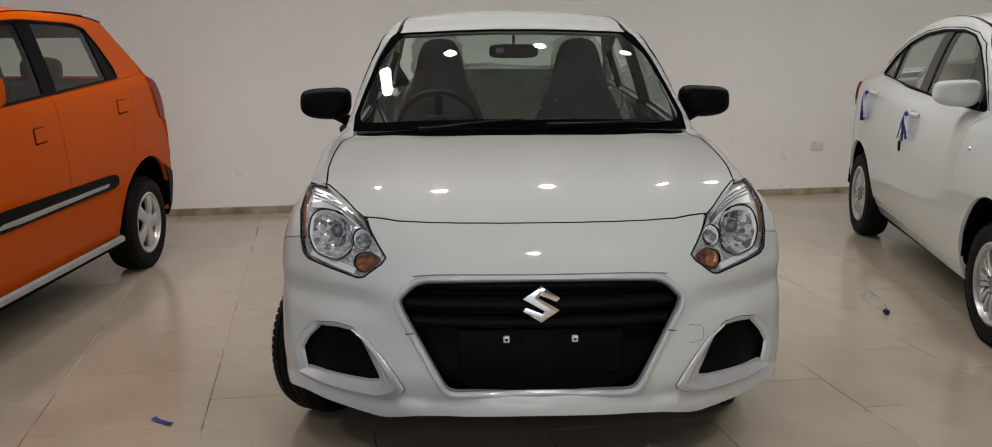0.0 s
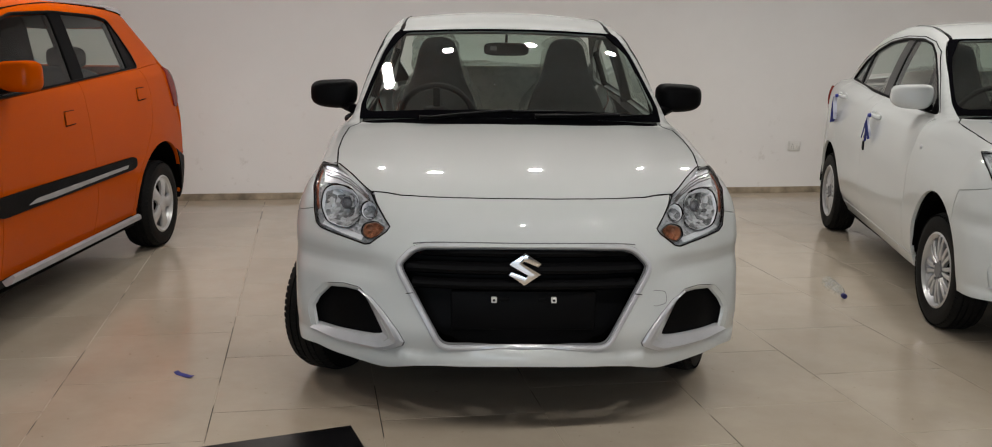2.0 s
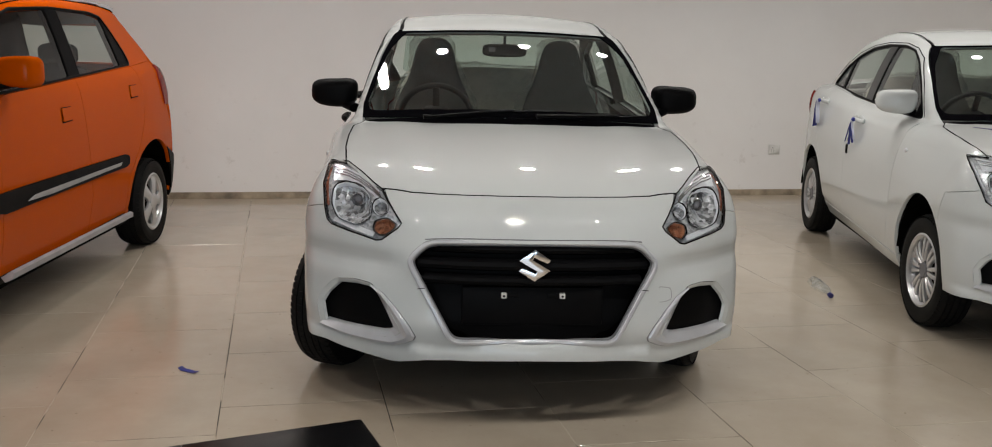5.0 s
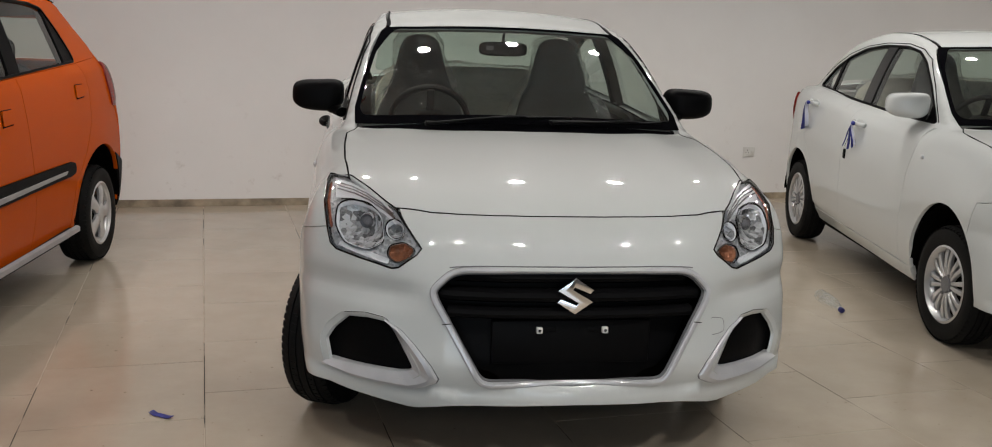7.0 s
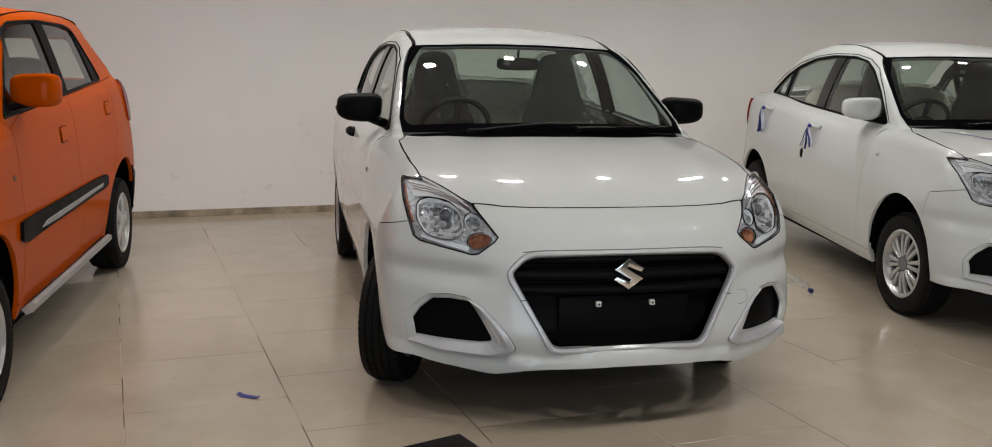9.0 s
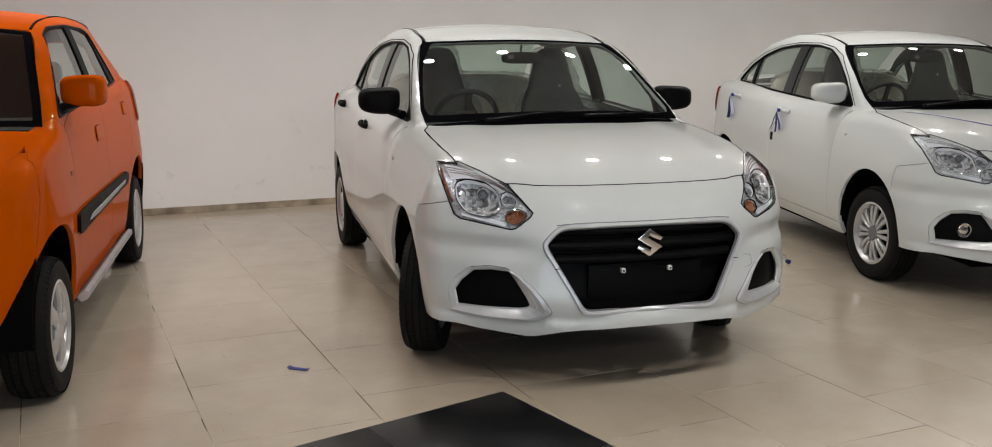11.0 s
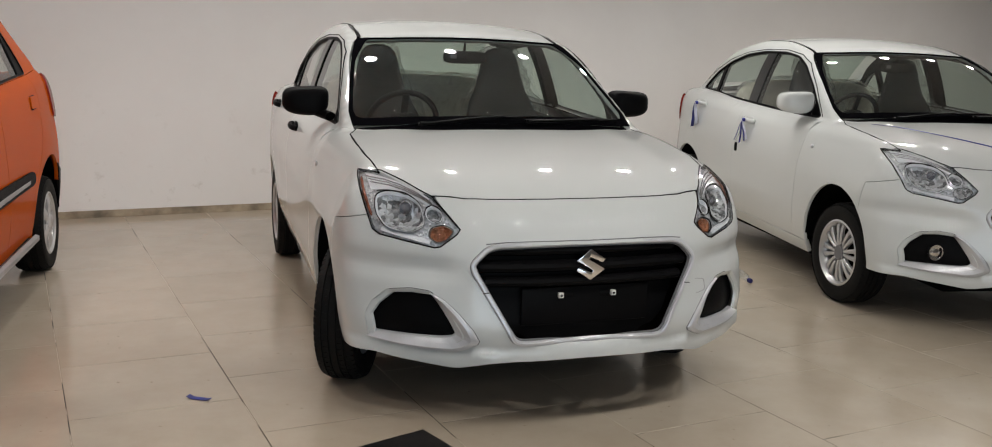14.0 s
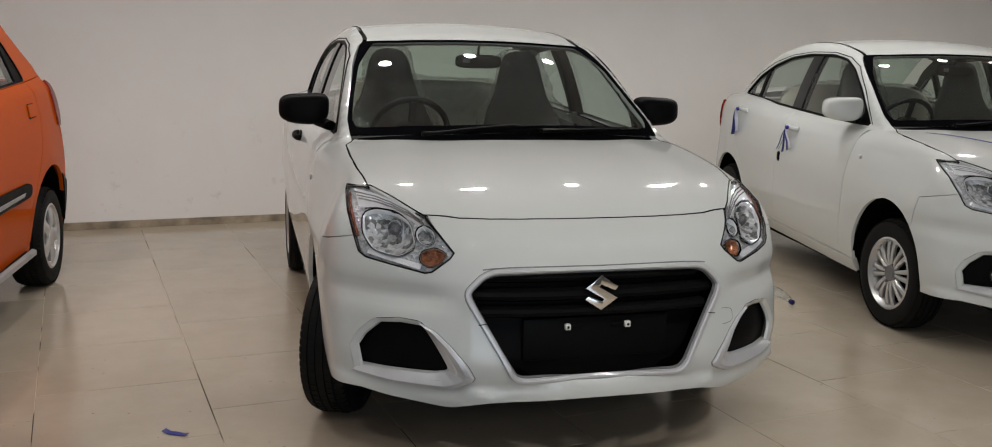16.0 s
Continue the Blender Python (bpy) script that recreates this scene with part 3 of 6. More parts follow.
            part("vent_slot", moved(block(face + 0.004, face + 0.018, -0.022, 0.022, 0.115, 0.135, 0.004), rot(a)), DARK, e)
    return e


def sedan_form():
    ZT = curve((-0.3, 0.55), (0.0, 0.745), (0.10, 0.835), (0.20, 0.89), (0.5, 0.985), (0.9, 1.052), (1.2, 1.078), (2.0, 1.09), (3.3, 1.165), (3.65, 1.175), (3.95, 1.15), (4.1, 1.08), (4.3, 0.9))
    S = curve((0.15, 0.80), (0.30, 0.872), (0.5, 0.900), (0.7, 0.903), (0.85, 0.888), (0.95, 0.864), (1.05, 0.822), (1.15, 0.772), (1.3, 0.665))
    PL = curve((0.0, 0.0), (0.2, 0.008), (0.4, 0.04), (0.5, 0.075), (0.6, 0.125), (0.7, 0.19), (0.76, 0.245), (0.80, 0.284), (0.84, 0.328), (0.87, 0.390), (0.89, 0.475), (0.92, 0.66))
    OFF = curve((0.15, 0.20), (0.22, 0.11), (0.27, 0.055), (0.33, 0.02), (0.42, 0.0), (0.5, 0.012), (0.6, 0.028), (0.68, 0.042), (0.75, 0.068), (0.82, 0.105), (0.88, 0.165), (0.95, 0.30), (1.05, 0.55))
    RP = curve((0.0, 0.0), (0.4, 0.03), (0.6, 0.08), (0.75, 0.16), (0.82, 0.24), (0.87, 0.38), (0.9, 0.6))
    RO = curve((0.2, 0.12), (0.35, 0.02), (0.5, 0.0), (0.7, 0.03), (0.9, 0.06), (1.05, 0.08), (1.2, 0.2))
    ZC = curve((0.6, 0.80), (1.08, 1.075), (1.45, 1.283), (1.80, 1.470), (1.95, 1.523), (2.3, 1.580), (2.65, 1.592), (3.05, 1.545), (3.25, 1.482), (3.55, 1.31), (3.8, 1.16), (4.2, 0.94))
    WC = curve((0.7, 0.80), (1.0, 0.798), (1.1, 0.772), (1.2, 0.742), (1.3, 0.708), (1.4, 0.668), (1.47, 0.632), (1.55, 0.57), (1.7, 0.4))
    TAPER = curve((1.0, 0.952), (1.6, 0.966), (2.1, 0.99), (2.6, 1.0), (3.4, 0.97), (3.9, 0.92))
    CR = curve((1.0, 0.088), (1.5, 0.085), (1.95, 0.07), (2.4, 0.06), (3.2, 0.07), (3.7, 0.10))
    LIP = curve((0.0, 0.358), (0.2, 0.349), (0.39, 0.327), (0.49, 0.308), (0.53, 0.307), (0.65, 0.313), (0.79, 0.322), (0.9, 0.33))
    MID = curve((0.0, 1.0), (1.2, 0.992), (1.8, 0.99), (2.6, 0.995), (3.4, 1.0), (4.1, 0.96))

    def field(P):
        x, y, z = np.abs(P[:, 0]), P[:, 1], P[:, 2]
        top = (z - ZT(y) + 0.030 * (x / 0.74) ** 2 - 0.006 * np.exp(-((x - 0.52) / 0.09) ** 2) * (y < 1.3)) * 0.96
        # shoulder crease and a soft hollow along the doors
        zs = z - 0.075 * np.clip((y - 1.5) / 1.7, 0, 1)
        side = x - S(zs) * MID(y) + 0.006 * np.exp(-((z - 0.62) / 0.13) ** 2) * np.clip((y - 1.0) / 0.4, 0, 1) * np.clip((3.2 - y) / 0.4, 0, 1)
        # the wings lean in above the wheel, towards the lamps
        side = side + 0.045 * np.clip((z - 0.68) / 0.22, 0, 1.2) ** 1.5 * np.clip((1.25 - y) / 0.6, 0, 1)
        front = (PL(x) + OFF(z) - y) * 0.62
        # a hollow across the corner between the lamp and the fog opening
        front = front + 0.017 * np.exp(-((z - 0.632) / 0.040) ** 2) * np.clip((x - 0.46) / 0.12, 0, 1)
        # the lip along the lower edge, with a crease on top
        t = z - LIP(x)
        h = np.clip((0.016 - t) / 0.018, 0, 1)
        front = front - 0.62 * (0.017 * h * h * (3 - 2 * h) + 0.45 * np.clip(-t, 0, 0.06))
        rear = (y - (4.10 - RP(x) - RO(z))) * 0.7
        low = smax(smax(top, side, 0.075), smax(front, rear, 0.02), 0.035)
        cab = smax((z - ZC(y) + CR(y) * (x / 0.7) ** 2) * 0.86, x - WC(z) * TAPER(y), 0.016)
        cab = np.maximum(cab, 0.85 - z)
        return smin(low, cab, 0.018)

    return Form(field)


def both(name, made, mat, parent, label=""):
    """A panel and its mirror image on the other side."""
    a = skin(name, made, mat, parent, label)
    b = skin(name, flipped(made), mat, parent, label)
    return a, b


def both_parts(name, shape, mat, parent, label="", **kw):
    return part(name, shape, mat, parent, label, **kw), part(name, mirrored(shape), mat, parent, label, **kw)


def blade(fm, rows):
    """A folded strip on the front of a form: rows of (x, z) points, each with its lift from the skin."""
    lines = []
    for pts, lift in rows:
        fine = []
        for a, b in zip(pts, pts[1:]):
            fine += [(a[0] + (b[0] - a[0]) * k / 5, a[1] + (b[1] - a[1]) * k / 5) for k in range(5)]
        P = fm.front(fine + [pts[-1]])
        lines.append(P + fm.normal(P) * lift)
    n = len(lines[0])
    V = np.concatenate(lines)
    F = [(j * n + i, j * n + i + 1, (j + 1) * n + i + 1, (j + 1) * n + i) for j in range(len(lines) - 1) for i in range(n - 1)]
    return V, F


def dish(fm, rim, inward, sink, depth, rings, flute):
    """A bowl (or, with a negative depth, a dome) hung in a rim of skin points; flute gives its upright segments their steps."""
    R = np.array(dense([tuple(p) for p in rim], 0.008)) + inward * sink
    c = R.mean(0)
    V, F, n = [], [], len(R)
    for k in range(rings + 1):
        q = 1 - k / rings * 0.98
        P = c + (R - c) * q
        step = flute * (np.round((P[:, 0] - c[0]) / 0.014) % 2) * (0 < k < rings)
        V += list(P + inward * (depth * (1 - q * q) + step)[:, None])
    for k in range(rings):
        F += [(k * n + i, k * n + (i + 1) % n, (k + 1) * n + (i + 1) % n, (k + 1) * n + i) for i in range(n)]
    F.append(tuple(range(rings * n, rings * n + n)))
    return V, F


def sedan(name, m, label, trim):
    fm = sedan_form()
    e = new(name)
    e.matrix_basis = m
    tagged(e, label, "car", "cars in the showroom")
    HF, HR, HZ, AR = 0.85, 3.37, 0.305, 0.362
    side = lambda pts: [tuple(p) for p in fm.side(pts)]
    front = lambda pts: [tuple(p) for p in fm.front(pts)]
    top = lambda pts: [tuple(p) for p in fm.top(pts)]
    mx = lambda pts: [(-p[0], p[1], p[2]) for p in pts]

    # lamp outline, seen on the car's right side (x below 0)
    lamp = front([(-0.564, 0.884), (-0.528, 0.835), (-0.486, 0.779), (-0.500, 0.760), (-0.558, 0.716), (-0.58, 0.711), (-0.69, 0.731), (-0.757, 0.742)]) + \
        [(-0.776, 0.335, 0.757), (-0.788, 0.372, 0.806), (-0.798, 0.455, 0.878), (-0.792, 0.57, 0.932), (-0.784, 0.61, 0.947), (-0.72, 0.513, 0.957), (-0.66, 0.40, 0.932), (-0.61, 0.315, 0.905)]
    look_in = np.array(Vector((0.62, 0.72, -0.2)).normalized())
    lamp = [tuple(p) for p in fm.cast(np.array(lamp) - look_in * 0.4, look_in)]
    hood_front = [(x, y + 0.036, z + 0.020) for x, y, z in ((-0.564, 0.244, 0.872), (-0.50, 0.215, 0.876), (-0.45, 0.190, 0.878), (-0.35, 0.168, 0.880), (-0.25, 0.155, 0.880), (-0.12, 0.147, 0.881), (0.0, 0.145, 0.881), (0.12, 0.147, 0.881), (0.25, 0.155, 0.880), (0.35, 0.168, 0.880), (0.45, 0.190, 0.878), (0.50, 0.215, 0.876), (0.564, 0.244, 0.872))]
    hood_left = [(-0.61, 0.315, 0.905), (-0.66, 0.40, 0.932), (-0.72, 0.513, 0.957), (-0.738, 0.70, 1.0), (-0.743, 0.889, 1.036), (-0.738, 1.09, 1.060), (-0.696, 1.19, 1.064)]
    hood_rear = [(-0.62, 1.142, 1.07), (-0.5, 1.092, 1.07), (-0.3, 1.055, 1.07), (0, 1.038, 1.07), (0.3, 1.055, 1.07), (0.5, 1.092, 1.07), (0.62, 1.142, 1.07)]
    bonnet = hood_front + mx(hood_left) + list(reversed(hood_rear)) + list(reversed(hood_left))
    skin("bonnet", fm.panel(bonnet, way=(0, 0.3, -1), res=0.03, fold=0.02, gap=0.0040), WHITE, e)
    # A dark tube stands in for the shade inside the bonnet gap.
    for line in (hood_front, hood_left[2:], mx(hood_left[2:])):
        P = fm.cast(np.array(dense(line, 0.03, False)) - np.array((0, 0.3, -1)) * 0.3, np.array((0, 0.287, -0.958)))
        part("bonnet_gap_shadow", tube(P - fm.normal(P) * 0.003, 0.0042, 8), DARK, e)

    # front bumper with openings
    arch = side(arch_pts(HF + 0.012, HZ + 0.024, AR + 0.014, 135, 182, 10))
    lower = front([(-0.78, 0.294), (-0.65, 0.280), (-0.52, 0.263), (-0.49, 0.264), (-0.39, 0.287), (-0.3, 0.296), (0, 0.303)])
    corner = side([(0.56, 0.765)])
    aside = np.array((0.8, 0.6, 0.0))
    wing_seam = [tuple(p) for p in fm.cast(np.array(dense([corner[0], lamp[9]], 0.015, False)) - aside * 0.3, aside)]
    under_lamp = wing_seam[:-1] + [lamp[9], lamp[8]] + list(reversed(lamp[1:8]))
    half = arch[::-1]  # from straight ahead of the hub upwards
    half = side([(0.495, 0.285)]) + half
    left = list(reversed(lower[:-1])) + half + under_lamp
    loop = [lower[-1]] + left + hood_front + list(reversed(mx(left)))
    grille2 = [(-0.355, 0.725), (0.355, 0.725), (0.40, 0.712), (0.452, 0.66), (0.448, 0.632), (0.307, 0.381), (0.282, 0.367), (-0.282, 0.367), (-0.307, 0.381), (-0.448, 0.632), (-0.452, 0.66), (-0.40, 0.712)]
    g_loop = front(round_poly(grille2, 0.022, 3))
    fog2 = [(-0.797, 0.352), (-0.812, 0.440), (-0.788, 0.492), (-0.738, 0.545), (-0.664, 0.559), (-0.597, 0.553), (-0.565, 0.515), (-0.530, 0.465), (-0.500, 0.410), (-0.490, 0.385), (-0.520, 0.362), (-0.60, 0.359), (-0.70, 0.360)]
    f_loop = front(round_poly(fog2, 0.012, 3))
    skin("front_bumper", fm.panel(loop, axis=(0.95, 1), holes=[g_loop, f_loop, mx(f_loop)], res=0.026, fold=0.016), WHITE, e)

    # grille: surround, recessed insert, bars, plate carrier
    # A grey band paints the shaded gap round the grille surround.
    part("surround_gap_shadow", ring_on(fm, g_loop, 0.0240, 0.0012), GREY_PLASTIC, e)
    part("grille_surround", ring_on(fm, g_loop, 0.020, 0.010, 0.004), BEZEL, e, "silver grille surround", sharp=20)
    g_big = front(round_poly([(x * 1.03, 0.555 + (z - 0.555) * 1.04) for x, z in grille2], 0.022, 3))
    insert = skin("grille_insert", fm.panel(g_big, way=(0, 1, 0), res=0.03, lift=-0.080, fold=0), BLACK, e, "matt black grille insert")
    nose = lambda x, z: fm.front([(x, z)])[0]
    for z, hw, r in ((0.700, 0.375, 0.024), (0.642, 0.420, 0.028), (0.586, 0.40, 0.024)):
        xs = np.linspace(-hw, hw, 31)
        P = fm.front([(x, z) for x in xs]) + np.array((0, 0.046, 0))
        part("grille_bar", tube(P, r, 10, squash=0.8), BLACK, e)
    y0 = float(nose(0, 0.48)[1])
    # A grey tube carries that painted gap shade along the top edge.
    brow = fm.front([(-0.40 + 0.04 * i, 0.7405 - 0.010 * (abs(i - 10) / 10.0) ** 6) for i in range(21)])
    part("surround_top_shadow", tube(brow - fm.normal(brow) * 0.001, 0.0024, 8), GREY_PLASTIC, e)
    part("plate_carrier", block(-0.262, 0.262, y0 + 0.070, y0 + 0.09, 0.415, 0.560, 0.006), BLACK, e)
    for s in (-1, 1):
        part("plate_clip", block(s * 0.108 - 0.010, s * 0.108 + 0.010, y0 + 0.054, y0 + 0.072, 0.520, 0.540, 0.003), SOCKET, e, "small pale plastic clip")
        part("clip_hole", moved(lathe([(0.005, -0.001), (0.004, 0.0), (0.0005, 0.0)], 12), pose(s * 0.108, y0 + 0.0532, 0.530, 0, 0, -90)), BLACK, e)
        part("carrier_slot", block(s * 0.075 - 0.022, s * 0.075 + 0.022, y0 + 0.0665, y0 + 0.075, 0.522, 0.538, 0.002), BLACK, e)
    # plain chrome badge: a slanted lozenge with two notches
    yb = float(nose(0, 0.648)[1]) + 0.010
    half_badge = [(0.0, 0.059), (0.059, 0.021), (0.047, 0.008), (-0.004, 0.030), (-0.010, 0.022), (0.058, -0.018)]
    outline = half_badge + [(-x, -z) for x, z in half_badge]
    part("badge", moved(prism([(x, 0.649 + z) for x, z in outline], 0.016, 0.0012), pose(0, yb, 0)), CHROME, e, "chrome badge")
    for s in (-1, 1):
        joint = fm.front([(s * (0.418 - 0.025 * i / 3), 0.556 + 0.004 * i / 3) for i in range(4)])
        part("surround_joint", tube(joint + fm.normal(joint) * 0.0195, 0.0016, 6), DARK, e)
    tow = fm.front(dense(round_poly([(0.468, 0.566), (0.522, 0.556), (0.527, 0.512), (0.472, 0.505)], 0.014, 4)[2:-2], 0.01, False))
    part("tow_cover_seam", tube(tow - fm.normal(tow) * 0.0004, 0.0011, 6), GREY_PLASTIC, e, "thin seam of the tow hook cover")

    # fog recesses and bezels
    big = [(-0.65 + (x + 0.65) * 1.06, 0.455 + (z - 0.455) * 1.08) for x, z in fog2]
    fog_insert = fm.panel(front(round_poly(big, 0.018, 3)), way=(0.35, 1, 0), res=0.03, lift=-0.034, fold=0)
    both("fog_recess", fog_insert, BLACK, e, "matt black fog lamp recess")
    rim = blade(fm, [(fog2[:6], 0.0005), ([(-0.783, 0.366), (-0.796, 0.444), (-0.772, 0.487), (-0.725, 0.537), (-0.662, 0.545), (-0.597, 0.541)], -0.006), ([(-0.780, 0.366), (-0.793, 0.444), (-0.770, 0.485), (-0.724, 0.534), (-0.662, 0.542), (-0.597, 0.538)], -0.016)])
    both_parts("fog_rim", rim, WHITE, e, sharp=50)
    b_out = [(-0.598, 0.548), (-0.549, 0.522), (-0.503, 0.476), (-0.455, 0.418), (-0.432, 0.377), (-0.438, 0.362), (-0.470, 0.345), (-0.505, 0.332), (-0.59, 0.3325), (-0.69, 0.338), (-0.803, 0.353)]
    b_in = [(-0.598, 0.540), (-0.577, 0.510), (-0.556, 0.476), (-0.538, 0.443), (-0.523, 0.411), (-0.518, 0.395), (-0.530, 0.383), (-0.56, 0.376), (-0.62, 0.374), (-0.70, 0.373), (-0.788, 0.370)]
    mix = lambda f: [(a[0] + (b[0] - a[0]) * f, a[1] + (b[1] - a[1]) * f) for a, b in zip(b_out, b_in)]
    # Grey strip in place of the shadow groove round the bezel.
    both_parts("bezel_gap_shadow", blade(fm, [(mix(-0.05), -0.006), (mix(-0.045), 0.0008), (mix(0.1), 0.0008), (mix(0.1), -0.006)]), GREY_PLASTIC, e)
    both_parts("fog_bezel", blade(fm, [(b_out, -0.004), (b_out, 0.005), (mix(0.08), 0.009), (mix(0.30), 0.011), (mix(0.36), 0.009), (mix(0.95), -0.012), (b_in, -0.015), (b_in, -0.03)]), BEZEL, e, "silver fog lamp bezel", sharp=25)
    if trim == "alloy":
        for s in (-1, 1):
            c = fm.front([(s * 0.668, 0.445)])[0]
            mm = Matrix.Translation(c) @ pose(0, 0.004, 0, 0, 0, -90)
            part("fog_lamp", moved(lathe([(0.042, 0.0), (0.040, 0.02), (0.034, 0.018), (0.02, 0.0), (0.001, -0.004)], 28), mm @ pose(0, 0, 0, 0, 0, 180)), CHROME, e, "round chrome fog lamp")
            part("fog_lens", moved(lathe([(0.036, 0.018), (0.025, 0.026), (0.001, 0.03)], 28), mm @ pose(0, 0, 0, 0, 0, 180)), CLEAR, e)

    # headlamps
    bowl_rim = front(round_poly([(-0.757, 0.880), (-0.716, 0.897), (-0.650, 0.893), (-0.612, 0.862), (-0.606, 0.788), (-0.660, 0.757), (-0.738, 0.770), (-0.766, 0.82)], 0.02, 3))
    circle = lambda x, z, r, n=24: front([(x + r * math.cos(2 * pi * i / n), z + r * math.sin(2 * pi * i / n)) for i in range(n)])
    inward = np.array(Vector((0.30, 0.93, -0.04)).normalized())
    for s in (-1, 1):
        h = new("headlamp")
        h.parent = e
        f = (lambda q: q) if s < 0 else flipped
        ms = (lambda q: q) if s < 0 else mirrored
        amber = round_poly([(-0.587, 0.779), (-0.542, 0.793), (-0.508, 0.775), (-0.531, 0.744), (-0.568, 0.729), (-0.596, 0.748)], 0.012, 3)
        small = circle(-0.571, 0.828, 0.028)
        skin("housing", f(fm.panel(lamp, way=look_in, res=0.012, gap=0.003, lift=-0.014, fold=-0.012, holes=[bowl_rim, small, front(amber)])), LAMP_LINER, h, "faceted silver reflector")
        lens = skin("lens", f(fm.panel(lamp, way=look_in, res=0.022, gap=0.0035, lift=0.003, fold=0.004)), CLEAR, h, "clear lamp lens")
        lens.visible_shadow = False
        edge = np.array(dense(lamp, 0.02))
        part("border", ms(tube(edge + fm.normal(edge) * 0.001, 0.0028, 8, closed=True)), GLOSS_BLACK, h, "dark lamp border")
        part("bowl", ms(dish(fm, bowl_rim, inward, 0.010, 0.062, 7, 0.006)), BOWL, h, "bright segmented main lamp bowl", smooth=False)
        part("bowl_ring", ms(ring_on(fm, bowl_rim, 0.005, 0.005, -0.012)), BRIGHT_TRIM, h, "bright rim round the bowl")
        c = fm.front([(-0.666, 0.838)])[0]
        turn = Matrix.Translation(Vector(c) + Vector(inward) * 0.028) @ pose(0, 0, 0, 0, 0, 72)
        part("bulb_shield", ms(moved(lathe([(0.025, 0.03), (0.026, 0.0), (0.023, -0.006), (0.020, -0.002), (0.018, 0.006)], 28), turn)), CHROME, h, "chrome ring round the bulb")
        part("bulb", ms(moved(lathe([(0.018, 0.008), (0.015, -0.002), (0.008, -0.008), (0.001, -0.010)], 24), turn)), LAMP_DARK, h, "dark glass bulb cap")
        part("bowl", ms(dish(fm, small, inward, 0.012, 0.040, 5, 0.003)), BOWL, h, "small round lamp bowl", smooth=False)
        part("bowl_ring", ms(ring_on(fm, small, 0.005, 0.006, -0.014)), BRIGHT_TRIM, h)
        # A black strip as dark accent along the bowl's upper edge.
        slot = front([(-0.748 + 0.013 * i, 0.902 - 0.0011 * abs(i - 3) ** 1.5) for i in range(9)])
        part("dark_accent", ms(tube(np.array(slot) - fm.normal(np.array(slot)) * 0.010, 0.0050, 8, squash=0.5)), GLOSS_BLACK, h)
        up = [(-0.574, 0.862), (-0.61, 0.886), (-0.66, 0.908), (-0.71, 0.921), (-0.768, 0.926)]
        lo = [(-0.566, 0.842), (-0.604, 0.872), (-0.655, 0.897), (-0.712, 0.904), (-0.768, 0.900)]
        hi = [(-0.577, 0.880), (-0.613, 0.902), (-0.66, 0.924), (-0.715, 0.938), (-0.768, 0.944)]
        part("trim_band", ms(blade(fm, [(hi, -0.003), (up, -0.010), (up, -0.005), (lo, -0.012), (lo, -0.016)])), BRIGHT_TRIM, h, "bright stepped trim inside the lamp", sharp=20)
        shelf = [(-0.595, 0.722), (-0.69, 0.742), (-0.755, 0.756)]
        part("trim_shelf", ms(blade(fm, [(shelf, -0.003), ([(x + 0.004, z + 0.018) for x, z in shelf], -0.014)])), BRIGHT_TRIM, h, "bright shelf below the bowl")
        part("indicator", ms(dish(fm, front(amber), inward, 0.012, 0.022, 4, 0.004)), AMBER if trim == "none" else BOWL, h, "amber indicator" if trim == "none" else "clear indicator", smooth=False)
        part("indicator_ring", ms(ring_on(fm, front(amber), 0.005, 0.005, -0.012)), CHROME, h)
        strip = np.array(dense([lamp[9], lamp[10], lamp[11]], 0.02, False))
        strip = strip - fm.normal(strip) * 0.011 + np.array((0.008, -0.006, 0.0))
        part("side_marker", ms(tube(strip, [0.003] + [0.0065] * (len(strip) - 2) + [0.003], 8)), MARKER if trim == "none" else BRIGHT_TRIM, h, "dull red reflector strip along the edge" if trim == "none" else "bright trim strip along the edge")
        for k, (dz, r) in enumerate(((0.010, 0.0030), (0.002, 0.0024), (-0.006, 0.0030))):
            fin = fm.front(dense([(x + 0.004 * k, z + dz) for x, z in up], 0.02, False))
            part("trim_fin", ms(tube(fin - fm.normal(fin) * 0.006, r, 6)), CHROME, h, "chrome fin")

    # front wings
    seam_door = [(1.40, 0.298), (1.405, 0.6), (1.37, 0.85), (1.345, 0.98)]
    wing = side(arch_pts(HF + 0.012, HZ + 0.024, AR + 0.014, 135, -3, 28)) + side([(HF + AR + 0.026, 0.290)]) + side(seam_door) + [(-0.79, 1.30, 1.055), (-0.72, 1.19, 1.066)] + \
        list(reversed([q for q in hood_left if q[1] > 0.5])) + [lamp[12], lamp[11], lamp[10], lamp[9]] + list(reversed(wing_seam[:-1]))
    both("front_wing", fm.panel(wing, way=(0.86, 0, -0.5), res=0.03, fold=0.02), WHITE, e)
    both_parts("side_repeater", moved(superbox(0, 0, 0, 0.008, 0.018, 0.013, 0.9, 16, 10), Matrix.Translation(fm.side([(1.235, 0.893)])[0])), SILVER, e)

    # doors, rear quarter, sill
    belt = lambda y: float(np.interp(y, (1.30, 1.9, 2.7, 3.55), (1.052, 1.068, 1.105, 1.152)))
    s_mid = [(2.43, 0.303), (2.44, 0.7), (2.42, 0.95), (2.40, belt(2.4))]
    s_rear = [(2.98, 0.308), (2.985, 0.42), (3.06, 0.60), (3.22, 0.78), (3.36, 0.95), (3.42, belt(3.42))]
    d1 = list(reversed(seam_door[1:])) + [seam_door[0]] + s_mid + [(2.0, belt(2.0)), (1.6, belt(1.6)), (1.345, belt(1.345))]
